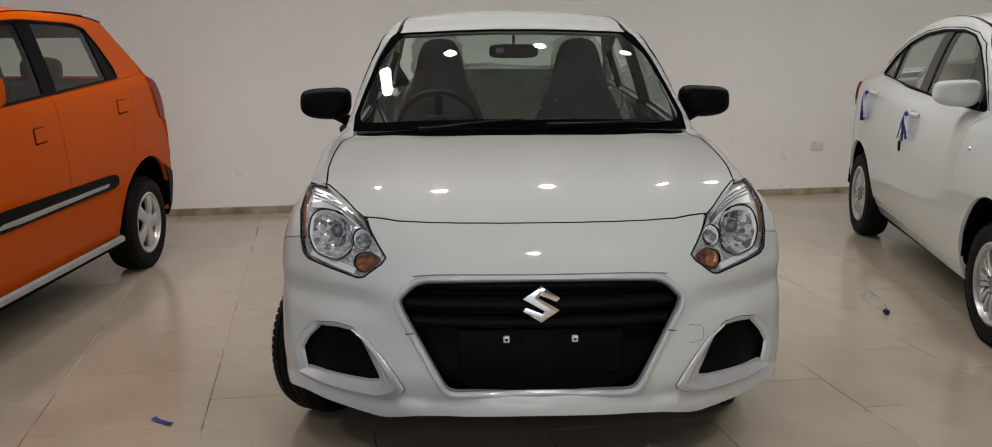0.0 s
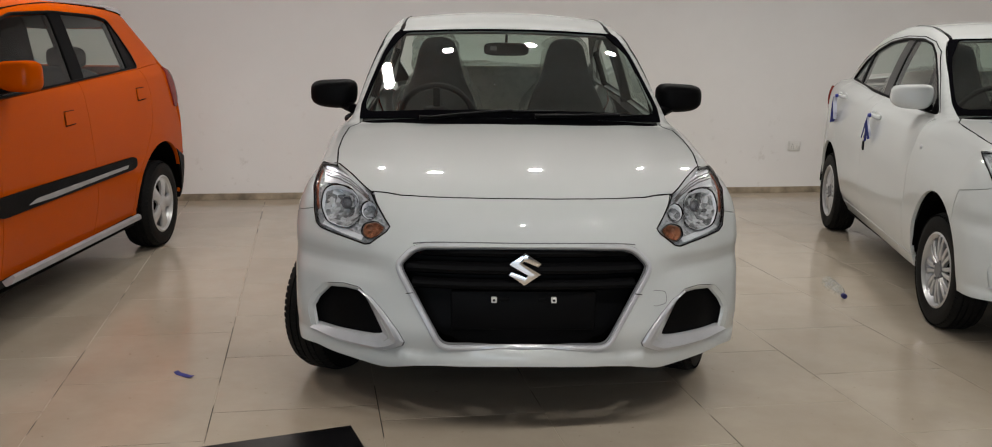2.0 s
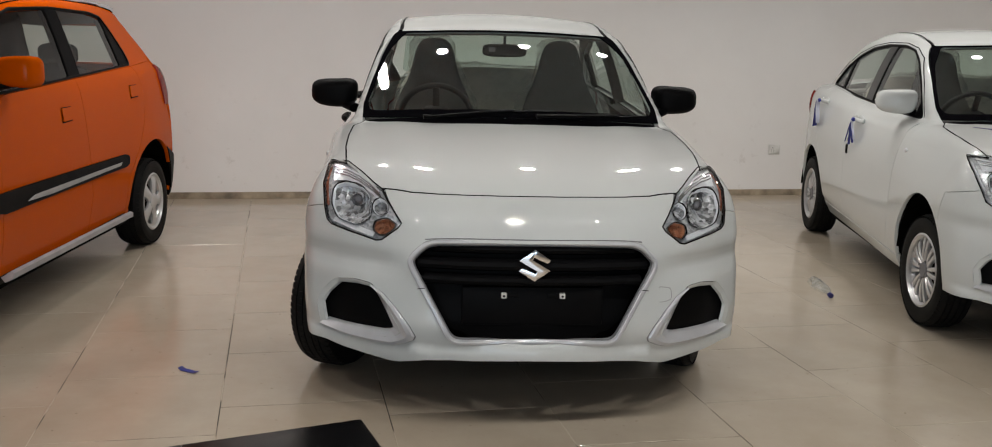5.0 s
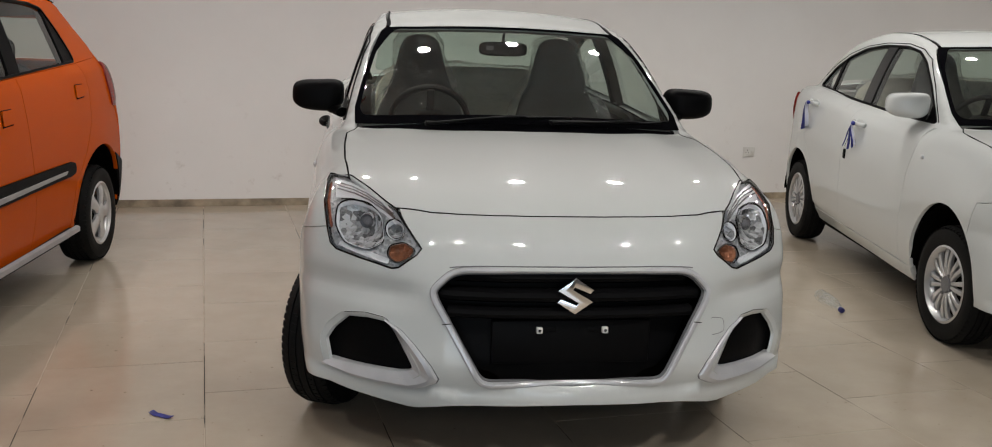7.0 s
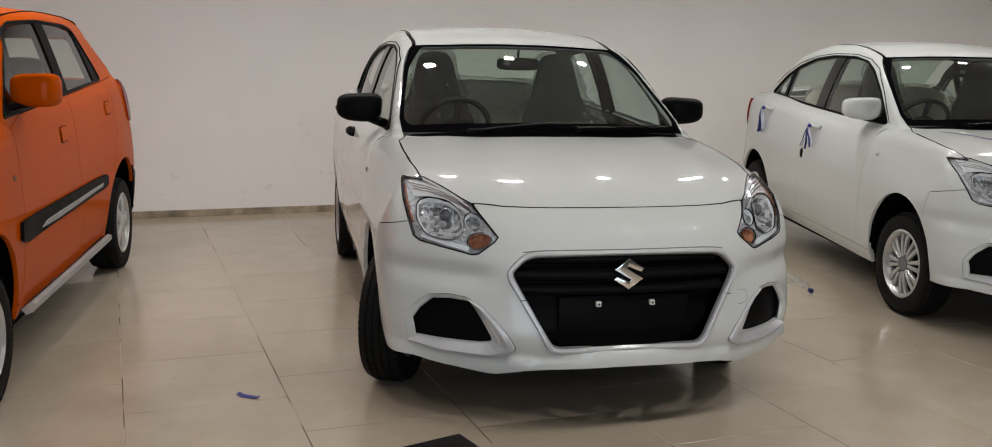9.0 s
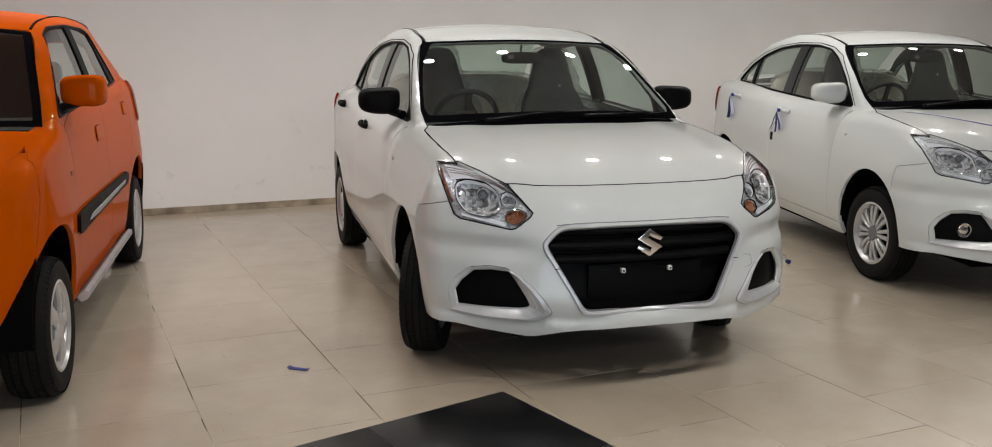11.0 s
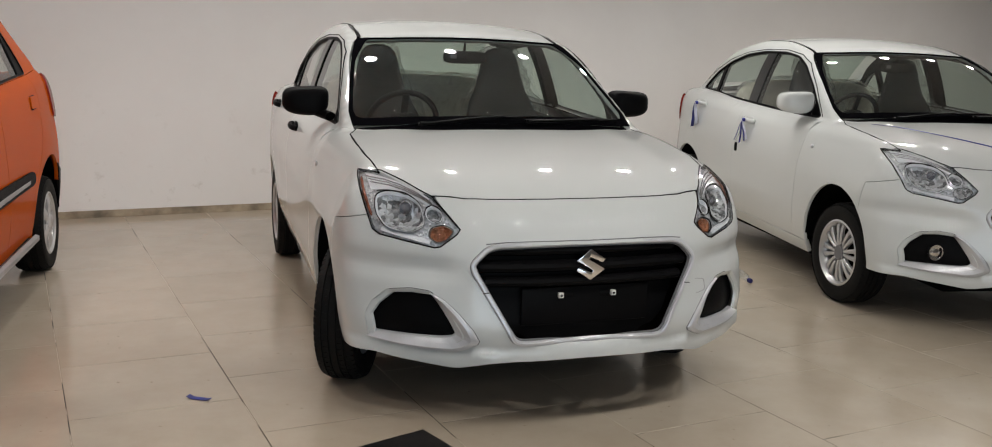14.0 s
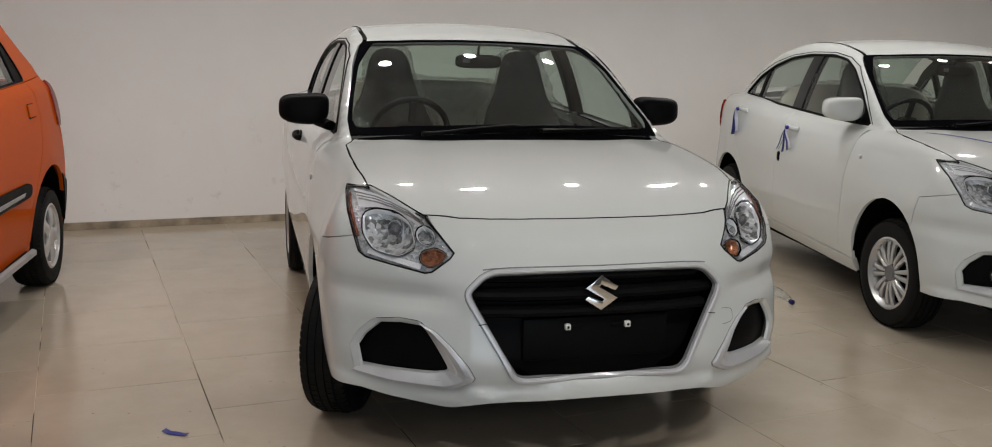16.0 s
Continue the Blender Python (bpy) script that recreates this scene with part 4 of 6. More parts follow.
    d2 = list(reversed(s_mid)) + s_rear + [(3.0, belt(3.0)), (2.7, belt(2.7))]
    way_s = (1, 0, -0.12)
    for kind, poly, hy, hz in (("front_door", d1, 2.23, 0.980), ("rear_door", d2, 3.19, 1.045)):
        made = fm.panel(side(poly), way=way_s, res=0.04, fold=0.02)
        card = fm.panel(side(poly), way=way_s, res=0.06, lift=-0.06, fold=0, gap=0.02)
        for a, b in zip(both(kind, made, WHITE, e), both("door_card", card, DASH, e)):
            b.parent = a
            s = -1 if a.data.vertices[0].co.x < 0 else 1
            c = fm.side([(hy, hz)], s)[0]
            hm = BLACK if trim == "none" else WHITE
            grip = [(c[0] + s * (0.004 + 0.026 * math.sin(pi * i / 10) ** 0.5), c[1] - 0.095 + 0.019 * i, c[2] + 0.012 * (i / 10 - 0.5)) for i in range(11)]
            g = part("door_handle", tube(grip, 0.0125, 10, squash=1.2), hm, a, "black door handle" if trim == "none" else "white door handle")
            cup = superbox(c[0] - s * 0.004, c[1], c[2], 0.008, 0.07, 0.028, 0.9, 20, 12)
            part("handle_cup", cup, hm if trim == "none" else WHITE, a)
    quarter = list(reversed(s_rear[1:])) + [(2.98, 0.308)] + [(2.99, 0.29)] + arch_pts(HR, HZ + 0.015, AR + 0.006, 180, 0, 30) + [(3.74, 0.29), (3.83, 0.32), (3.89, 0.62), (3.92, 0.80), (3.88, 1.02), (3.80, 1.10), (3.55, 1.150)]
    both("rear_quarter", fm.panel(side(quarter), way=way_s, res=0.04, fold=0.02, gap=0.0015), WHITE, e)
    sill = [(HF + AR + 0.03, 0.289), (3.0, 0.299), (3.0, 0.220), (HF + AR + 0.03, 0.212)]
    both("sill", fm.panel(side(sill), way=way_s, res=0.04, fold=0.03), WHITE, e)
    tail = [(-0.72, 3.98, 1.0), (-0.81, 3.90, 1.05), (-0.85, 3.72, 1.09), (-0.875, 3.74, 0.99), (-0.87, 3.86, 0.86), (-0.82, 3.95, 0.84), (-0.72, 4.0, 0.86)]
    both("tail_lamp", fm.panel(tail, way=(0.8, -0.6, 0), res=0.03, lift=0.014, fold=0.03), RED_LENS, e, "red tail lamp")
    back = [(-0.80, 3.89, 0.62), (-0.84, 3.79, 0.32), (-0.6, 3.99, 0.25), (0, 4.04, 0.24), (0.6, 3.99, 0.25), (0.84, 3.79, 0.32), (0.80, 3.89, 0.62), (0.78, 3.92, 0.80), (0.76, 3.89, 1.02), (0.7, 3.91, 1.08), (0, 3.99, 1.12), (-0.7, 3.91, 1.08), (-0.76, 3.89, 1.02), (-0.78, 3.92, 0.80)]
    skin("rear_bumper", fm.panel(back, axis=(2.9, -1), res=0.05, fold=0.02), WHITE, e)
    boot = top([(-0.74, 3.81), (-0.66, 3.77), (-0.60, 3.69), (0, 3.75), (0.60, 3.69), (0.66, 3.77), (0.74, 3.81), (0.70, 3.90), (0, 3.98), (-0.70, 3.90)])
    skin("boot_lid", fm.panel(boot, way=(0, -0.2, -1), res=0.04), WHITE, e)

    # upper body side with the window opening
    ws_left = [(-0.706, 1.222, 1.070), (-0.708, 1.32, 1.13), (-0.677, 1.50, 1.235), (-0.634, 1.70, 1.35), (-0.586, 1.885, 1.45), (-0.566, 1.917, 1.467)]
    dlo = [(1.385, 1.062), (1.9, 1.074), (2.7, 1.112), (3.50, 1.160), (3.43, 1.215), (3.31, 1.30), (3.10, 1.385), (2.85, 1.445), (2.55, 1.470), (2.2, 1.468), (1.98, 1.440), (1.82, 1.378), (1.62, 1.25)]
    way_r = (0.8, 0, -0.6)
    d_loop = side(round_poly(dlo, 0.03, 3))
    rail = [(-0.80, 1.345, 1.052), (-0.79, 1.30, 1.052), (-0.72, 1.19, 1.066)] + ws_left + [tuple(p) for p in fm.top([(-0.553, 1.96), (-0.537, 2.4), (-0.530, 2.9), (-0.54, 3.10)])] + [(-0.56, 3.13, 1.41), (-0.575, 3.25, 1.345), (-0.60, 3.45, 1.24), (-0.62, 3.69, 1.16), (-0.66, 3.77, 1.14), (-0.75, 3.81, 1.10)] + side([(3.55, 1.150), (3.42, belt(3.42)), (3.0, belt(3.0)), (2.7, belt(2.7)), (2.0, belt(2.0)), (1.6, belt(1.6))])
    both("pillar_panel", fm.panel(rail, way=way_r, res=0.03, holes=[d_loop], fold=0.03, gap=0.001), WHITE, e)
    both("pillar_lining", fm.panel(rail, way=way_r, res=0.05, holes=[d_loop], fold=0, lift=-0.035, gap=0.0), DASH, e)
    # No gap is cut here; a dark tube draws the seam's shade.
    frame_seam = fm.side(dense([(1.36, 1.065), (1.58, 1.255), (1.79, 1.40), (1.95, 1.456), (2.2, 1.486), (2.55, 1.488), (2.86, 1.464), (3.13, 1.408), (3.34, 1.322), (3.48, 1.235)], 0.04, False))
    both_parts("door_frame_seam_shadow", tube(frame_seam, 0.0028, 6), DARK, e)
    part_ring = ring_on(fm, d_loop, 0.016, 0.004)
    both_parts("window_seal", part_ring, BLACK, e)
    cut = lambda y0, y1: clip_y(round_poly(dlo, 0.03, 3), y0, y1)
    for a, b in ((1.3, 2.36), (2.48, 3.17), (3.20, 3.6)):
        for o in both("window_glass", fm.panel(side(cut(a, b)), way=way_s, res=0.05, lift=-0.010, fold=0, gap=0), TINT, e):
            o.visible_shadow = False
    both("b_pillar", fm.panel(side(cut(2.35, 2.49)), way=way_s, res=0.04, lift=-0.003, fold=0.04, gap=0), GLOSS_BLACK, e, "black pillar between the doors")
    both("window_divider", fm.panel(side(cut(3.16, 3.21)), way=way_s, res=0.04, lift=-0.004, fold=0.03, gap=0), BLACK, e)
    both("window_corner", fm.panel(side(cut(1.3, 1.52)), way=way_s, res=0.03, lift=-0.004, fold=0.03, gap=0), BLACK, e, "black mirror mounting corner")

    # windscreen, roof, rear window
    ws_top = [(-0.40, 1.875, 1.47), (-0.2, 1.848, 1.48), (0, 1.84, 1.48), (0.2, 1.848, 1.48), (0.40, 1.875, 1.47)]
    ws_bot = [(0.55, 1.165, 1.08), (0.3, 1.125, 1.08), (0, 1.11, 1.08), (-0.3, 1.125, 1.08), (-0.55, 1.165, 1.08)]
    ws = ws_left + ws_top + list(reversed(mx(ws_left))) + ws_bot
    way_w = (0, 0.62, -0.78)
    in_left = [(-0.672, 1.258, 1.097)] + [(x + 0.020, y, z) for x, y, z in ws_left[1:-1]] + [(-0.522, 1.893, 1.455)]
    in_left = [q for q in in_left if q[1] != 1.885]
    ws_in = in_left + [(x, y - 0.016, z - 0.009) for x, y, z in ws_top] + list(reversed(mx(in_left))) + [(x, y + 0.055, z + 0.03) for x, y, z in ws_bot]
    ws_in = round_poly(ws_in, 0.03, 3)
    g = skin("windscreen", fm.panel(ws, way=way_w, res=0.04, lift=0.0, fold=0.006), GLASS, e, "clear curved windscreen")
    g.visible_shadow = False
    skin("windscreen_border", fm.panel(ws, way=way_w, res=0.03, lift=0.0035, fold=0.004, gap=0.0, holes=[ws_in]), FRIT, e, "black windscreen border")
    skin("cowl", fm.panel(hood_rear + [(0.675, 1.195, 1.066)] + ws_bot + [(-0.675, 1.195, 1.066)], way=(0, 0, -1), res=0.04, lift=-0.003, fold=0.01, gap=-0.004), FRIT, e, "black cowl below the windscreen")
    r_side = [(-0.548, 1.96), (-0.532, 2.4), (-0.525, 2.9), (-0.535, 3.10)]
    r_top = [(-0.55, 1.922)] + [(p[0], p[1] + 0.006) for p in ws_top] + [(0.55, 1.922)] + [(-x, y) for x, y in r_side] + [(0.3, 3.17), (0, 3.19), (-0.3, 3.17)] + list(reversed(r_side))
    skin("roof", fm.panel(top(r_top), way=(0, 0, -1), res=0.05, fold=0.02), WHITE, e)
    skin("roof_lining", fm.panel(top(r_top), way=(0, 0, -1), res=0.08, lift=-0.03, fold=0), LINING, e)
    ditch = fm.top([(-0.556, 1.93)] + [(x - 0.0025, y) for x, y in r_side[:-1]] + [(-0.535, 3.05)])
    ditch = dense([tuple(p) for p in fm.top(dense([tuple(p[:2]) for p in ditch], 0.05, False))], 0.05, False)
    both_parts("roof_strip", tube(ditch, [0.011] * 5 + [0.008, 0.006] + [0.0045] * (len(ditch) - 7), 8, squash=0.5), BLACK, e)
    rw = [(-0.535, 3.13), (0, 3.21), (0.535, 3.13), (0.57, 3.32), (0.60, 3.63), (0, 3.71), (-0.60, 3.63), (-0.57, 3.32)]
    o = skin("rear_window", fm.panel(top(round_poly(rw, 0.05, 3)), way=(0, -0.4, -1), res=0.05, fold=0.01), GLASS, e)
    o.visible_shadow = False

    # wipers
    for pts in ([(0.42, 1.115), (0.25, 1.12), (0.0, 1.125), (-0.2, 1.14)], [(-0.10, 1.105), (-0.3, 1.13), (-0.5, 1.17), (-0.62, 1.215)]):
        P = fm.top(dense([(-x, y) for x, y in pts], 0.05, False)) + np.array((0, -0.004, 0.016))
        w = part("wiper", tube(P, 0.008, 8, squash=0.8), BLACK, e)
        arm = fm.top(dense([(-pts[0][0], 1.075), (-pts[1][0] * 0.9, 1.10), (-pts[2][0], pts[2][1] - 0.01)], 0.05, False)) + np.array((0, -0.006, 0.028))
        part("wiper_arm", tube(arm, [0.011] + [0.007] * (len(arm) - 1), 8), BLACK, w)

    # mirrors
    mm = BLACK if trim == "none" else WHITE
    mirror_at = (-0.876, 1.60) if trim == "none" else (-0.864, 1.52)
    for s in (-1, 1):
        q = new("door_mirror")
        q.parent = e
        shape = superbox(0, 0, 0, 0.113, 0.076, 0.076, 0.60, 28, 18, lambda x, y, z: (x, y + 0.25 * x * x * (1 if y > 0 else 0.6), z * (1 - 0.16 * (x + 1) / 2) - 0.05 * x + 0.10 * (x * x)))
        sh = moved(shape, pose(*mirror_at, 1.158 if trim == "none" else 1.148, 0, 2, -8) @ Matrix.Diagonal((-1, 1, 1, 1)))
        fl = (lambda a: a) if s < 0 else mirrored
        sh = (sh[0], [tuple(reversed(f)) for f in sh[1]])
        part("shell", fl(sh), mm, q, "black mirror shell" if trim == "none" else "white mirror shell")
        part("glass", fl(moved(superbox(0, 0, 0, 0.085, 0.004, 0.058, 0.6), pose(mirror_at[0], mirror_at[1] + 0.068, 1.158, 0, 0, -8))), MIRROR, q)
        part("arm", fl(tube([(-0.765, 1.52, 1.088), (-0.79, 1.55, 1.096), (-0.82, 1.575, 1.108), (-0.85, 1.59, 1.125)], [0.036, 0.036, 0.038, 0.034], 12, squash=0.62)), BLACK, q)

    # underside and wheel housings
    part("underbody", merged(block(-0.52, 0.52, 0.30, 3.88, 0.19, 0.5, 0.03), block(-0.80, 0.80, 1.24, 2.96, 0.19, 0.30, 0.02), block(-0.6, 0.6, 0.24, 0.45, 0.27, 0.8, 0.03)), DARK, e)
    part("engine_cover", block(-0.5, 0.5, 0.30, 1.15, 0.5, 0.82, 0.05), DARK, e)
    for s in (-1, 1):
        for hy in (HF, HR):
            V, F = [], []
            for k, x in enumerate((0.865, 0.50)):
                for y, z in arch_pts(hy, HZ, AR + 0.03, 2, 178, 24):
                    V.append((s * x, y, z))
            F = [(i, i + 1, 26 + i, 25 + i) for i in range(24)] + [tuple(range(25, 50))]
            part("wheel_housing", (V, F), DARK, e, smooth=False)
    kind = {"none": "steel", "alloy": "alloy"}[trim]
    steer = -24 if trim == "none" else 3
    for s in (-1, 1):
        for hy, st in ((HF, steer), (HR, 0)):
            wheel(e, 0.298, 0.175, 0.193, kind, pose(s * (0.775 if hy == HF else 0.795), hy, 0.298, 0, 0, st) @ (pose(0, 0, 0) if s < 0 else pose(0, 0, 0, 0, 0, 180)), 0.1 if s < 0 else 0.3)
    cabin(e, fm, 1.0)
    return e


def clip_y(poly, y0, y1):
    """The part of a polygon of (y, z) between two uprights."""
    def cut(pts, inside, at):
        out = []
        for i in range(len(pts)):
            a, b = pts[i - 1], pts[i]
            ia, ib = inside(a), inside(b)
            if ia != ib:
                t = (at - a[0]) / (b[0] - a[0])
                out.append((at, a[1] + (b[1] - a[1]) * t))
            if ib:
                out.append(b)
        return out
    return cut(cut(poly, lambda p: p[0] >= y0, y0), lambda p: p[0] <= y1, y1)


def inset_loop(loop, d):
    """A loop drawn in by about d, towards its middle along the skin."""
    P = np.array(dense([tuple(p) for p in loop], 0.02))
    n = len(P)
    t = np.roll(P, -2, 0) - np.roll(P, 2, 0)
    t /= np.maximum(np.linalg.norm(t, axis=1, keepdims=True), 1e-9)
    c = P.mean(0)
    N = np.cross(P - c, np.roll(P, -1, 0) - c).sum(0)
    N /= np.linalg.norm(N)
    S = np.cross(N, t)
    Q = P + S * d
    keep = [i for i in range(n) if np.min(np.linalg.norm(P - Q[i], axis=1)) > d * 0.93]
    return [tuple(Q[i]) for i in keep]


def seat_shape(x, y, z, w, hi, n=20, fine=1):
    """Cushion and back with a built-in head restraint, one shell each."""
    rings = []
    for h, hw, dy, th in ((0.0, 0.22, 0.0, 0.06), (0.12, 0.245, 0.03, 0.075), (0.30, 0.25, 0.075, 0.075), (0.45, 0.235, 0.12, 0.065), (0.56, 0.195, 0.15, 0.055), (0.63, 0.158, 0.165, 0.05), (0.72, 0.130, 0.18, 0.052), (0.80, 0.112, 0.19, 0.048), (0.845, 0.094, 0.193, 0.042), (0.868, 0.068, 0.195, 0.032), (0.880, 0.030, 0.196, 0.016)):
        ring = []
        for i in range(n):
            a = 2 * pi * i / n
            cx, cy = math.cos(a), math.sin(a)
            ring.append((x + w * hw * math.copysign(abs(cx) ** 0.6, cx), y + dy + th * math.copysign(abs(cy) ** 0.7, cy) - 0.045 * abs(cx) ** 3 * (hw > 0.2), z + hi * h))
        rings.append(ring)
    if fine > 1:
        R = [np.array(r) for r in rings]
        rings = [R[k] + (R[k + 1] - R[k]) * (q / fine) for k in range(len(R) - 1) for q in range(fine)] + [R[-1]]
    return loft(rings)


def cabin(e, fm, k):
    part("cabin_floor", block(-0.74, 0.74, 1.15, 3.6, 0.30, 0.42, 0.02), DASH, e)
    dash = loft([[(x, y, z) for y, z in ((1.25, 1.035), (1.34, 1.060), (1.50, 1.060 + 0.02 * math.cos(3 * x)), (1.60, 1.03), (1.63, 0.95), (1.60, 0.75), (1.5, 0.6), (1.25, 0.6))] for x in np.linspace(-0.70, 0.70, 25)])
    part("dashboard", dash, DASH, e, "black moulded dashboard")
    sw = new("steering_wheel")
    sw.parent = e
    sw.matrix_basis = pose(-0.36, 1.73, 1.035, -65, 0, 0)
    part("steering_rim", tube([(0.185 * math.cos(2 * pi * i / 40), 0.185 * math.sin(2 * pi * i / 40), 0) for i in range(40)], 0.015, 10, closed=True), DASH, sw)
    part("steering_hub", superbox(0, -0.01, -0.02, 0.075, 0.065, 0.03, 0.6), DASH, sw)
    for a in (0, 180, 270):
        part("steering_spoke", moved(block(0.05, 0.18, -0.018, 0.018, -0.02, -0.005, 0.005), pose(0, 0, 0, 0, 0, a)), DASH, sw)
    for x in (-0.37, 0.37):
        part("front_seat", seat_shape(x, 2.16, 0.56, 1.0, 1.0), SEAT, e, "dark fabric front seat")
        part("seat_cushion", superbox(x, 1.98, 0.56, 0.25, 0.27, 0.09, 0.55), SEAT, e)
        c = seat_shape(x, 2.125, 0.56, 1.16, 1.03, 56, 5)
        wrap = part("plastic_cover", crumpled(crumpled(c, 0.045, 7.0), 0.014, 24.0), PLASTIC_WRAP, e, "crumpled clear plastic seat cover")
        wrap.visible_shadow = False
    part("rear_backrest", superbox(0, 3.12, 0.93, 0.60, 0.10, 0.32, 0.45), SEAT_LIGHT, e, "beige rear seat backrest")
    part("rear_cushion", superbox(0, 2.88, 0.62, 0.62, 0.28, 0.10, 0.45), SEAT, e)
    for x in (-0.34, 0.34):
        part("rear_headrest", superbox(x, 3.15, 1.17, 0.12, 0.05, 0.065, 0.6), SEAT, e)
    part("parcel_shelf", block(-0.62, 0.62, 3.2, 3.6, 1.08, 1.10, 0.01), LINING, e)
    rear_cover = part("plastic_cover", crumpled(superbox(0, 3.10, 0.95, 0.62, 0.14, 0.325, 0.5, 48, 30), 0.022, 14), PLASTIC_WRAP, e)
    rear_cover.visible_shadow = False
    rv = new("rear_view_mirror")
    rv.parent = e
    part("mirror_housing", superbox(0, 1.83, 1.385, 0.118, 0.02, 0.034, 0.5), DASH, rv)
    part("mirror_label", block(-0.085, -0.05, 1.8075, 1.809, 1.378, 1.40, 0), GREY_PLASTIC, rv)
    part("mirror_stem", tube([(0, 1.835, 1.40), (0, 1.83, 1.44), (0, 1.82, 1.458)], 0.007, 8), DASH, rv)


def crumpled(shape, amount, scale):
    V = []
    for v in shape[0]:
        n = noise.noise_vector(Vector(v) * scale) * amount
        V.append(tuple(Vector(v) + n))
    return V, shape[1]


CAR_A = sedan("white_sedan", pose(0, 0, 0, 0, 0, 0.5), "white compact sedan with black door mirrors and front wheels turned", "none")
CAR_B = sedan("white_sedan", pose(2.932, 0.510, 0, 0, 0, -9.0), "white compact sedan with white mirrors, alloy wheels and blue ribbons", "alloy")


def hatch_form():
    ZT = curve((-0.3, 0.6), (0.0, 0.86), (0.12, 0.97), (0.5, 1.06), (1.0, 1.12), (1.3, 1.15), (2.5, 1.20), (3.4, 1.24), (3.9, 1.2))
    S = curve((0.15, 0.70), (0.30, 0.752), (0.5, 0.778), (0.7, 0.786), (0.9, 0.780), (1.05, 0.765), (1.15, 0.745), (1.3, 0.70))
    PL = curve((0.0, 0.0), (0.4, 0.03), (0.6, 0.09), (0.7, 0.17), (0.76, 0.28), (0.80, 0.5))
    OFF = curve((0.15, 0.12), (0.3, 0.03), (0.5, 0.0), (0.7, 0.02), (0.9, 0.05), (1.0, 0.12), (1.15, 0.4))
    RP = curve((0.0, 0.0), (0.4, 0.02), (0.6, 0.05), (0.70, 0.10), (0.76, 0.17), (0.80, 0.28))
    RO = curve((0.2, 0.08), (0.35, 0.02), (0.55, 0.0), (0.8, 0.02), (1.05, 0.09), (1.25, 0.25), (1.5, 0.49), (1.65, 0.64))
    ZC = curve((0.4, 0.93), (0.76, 1.12), (1.10, 1.38), (1.38, 1.555), (1.62, 1.60), (2.2, 1.632), (2.9, 1.615), (3.3, 1.58), (3.6, 1.5))
    WC = curve((0.7, 0.74), (1.1, 0.735), (1.2, 0.715), (1.35, 0.672), (1.5, 0.622), (1.58, 0.59), (1.7, 0.5))
    CR = curve((0.8, 0.09), (1.5, 0.07), (2.2, 0.055), (3.3, 0.06))
    NARROW = curve((1.0, 0.0), (2.0, 0.0), (2.6, 0.03), (3.0, 0.075), (3.3, 0.12), (3.6, 0.17))
    MID = curve((0.0, 0.98), (0.7, 1.0), (1.3, 0.985), (2.2, 0.985), (3.0, 1.0), (3.6, 0.97))

    def field(P):
        x, y, z = np.abs(P[:, 0]), P[:, 1], P[:, 2]
        top = (z - ZT(y) + 0.03 * (x / 0.7) ** 2) * 0.96
        side = x - S(z) * MID(y)
        # swollen rear haunch and front wing over the wheels
        side = side - 0.012 * np.exp(-((y - 3.10) / 0.33) ** 2 - ((z - 0.68) / 0.16) ** 2) - 0.012 * np.exp(-((y - 0.66) / 0.36) ** 2 - ((z - 0.70) / 0.18) ** 2)
        front = (PL(x) + OFF(z) - y) * 0.65
        back = (y - (3.71 - RP(x) - RO(z))) * 0.7
        low = smax(smax(top, side, 0.06), front, 0.04)
        cab = smax((z - ZC(y) + CR(y) * (x / 0.65) ** 2) * 0.84, x - WC(z) * (1 - NARROW(y) * np.clip((z - 1.14) / 0.30, 0, 1.2)), 0.05)
        cab = np.maximum(cab, 0.9 - z)
        return smax(smin(low, cab, 0.03), back, 0.05)

    return Form(field)


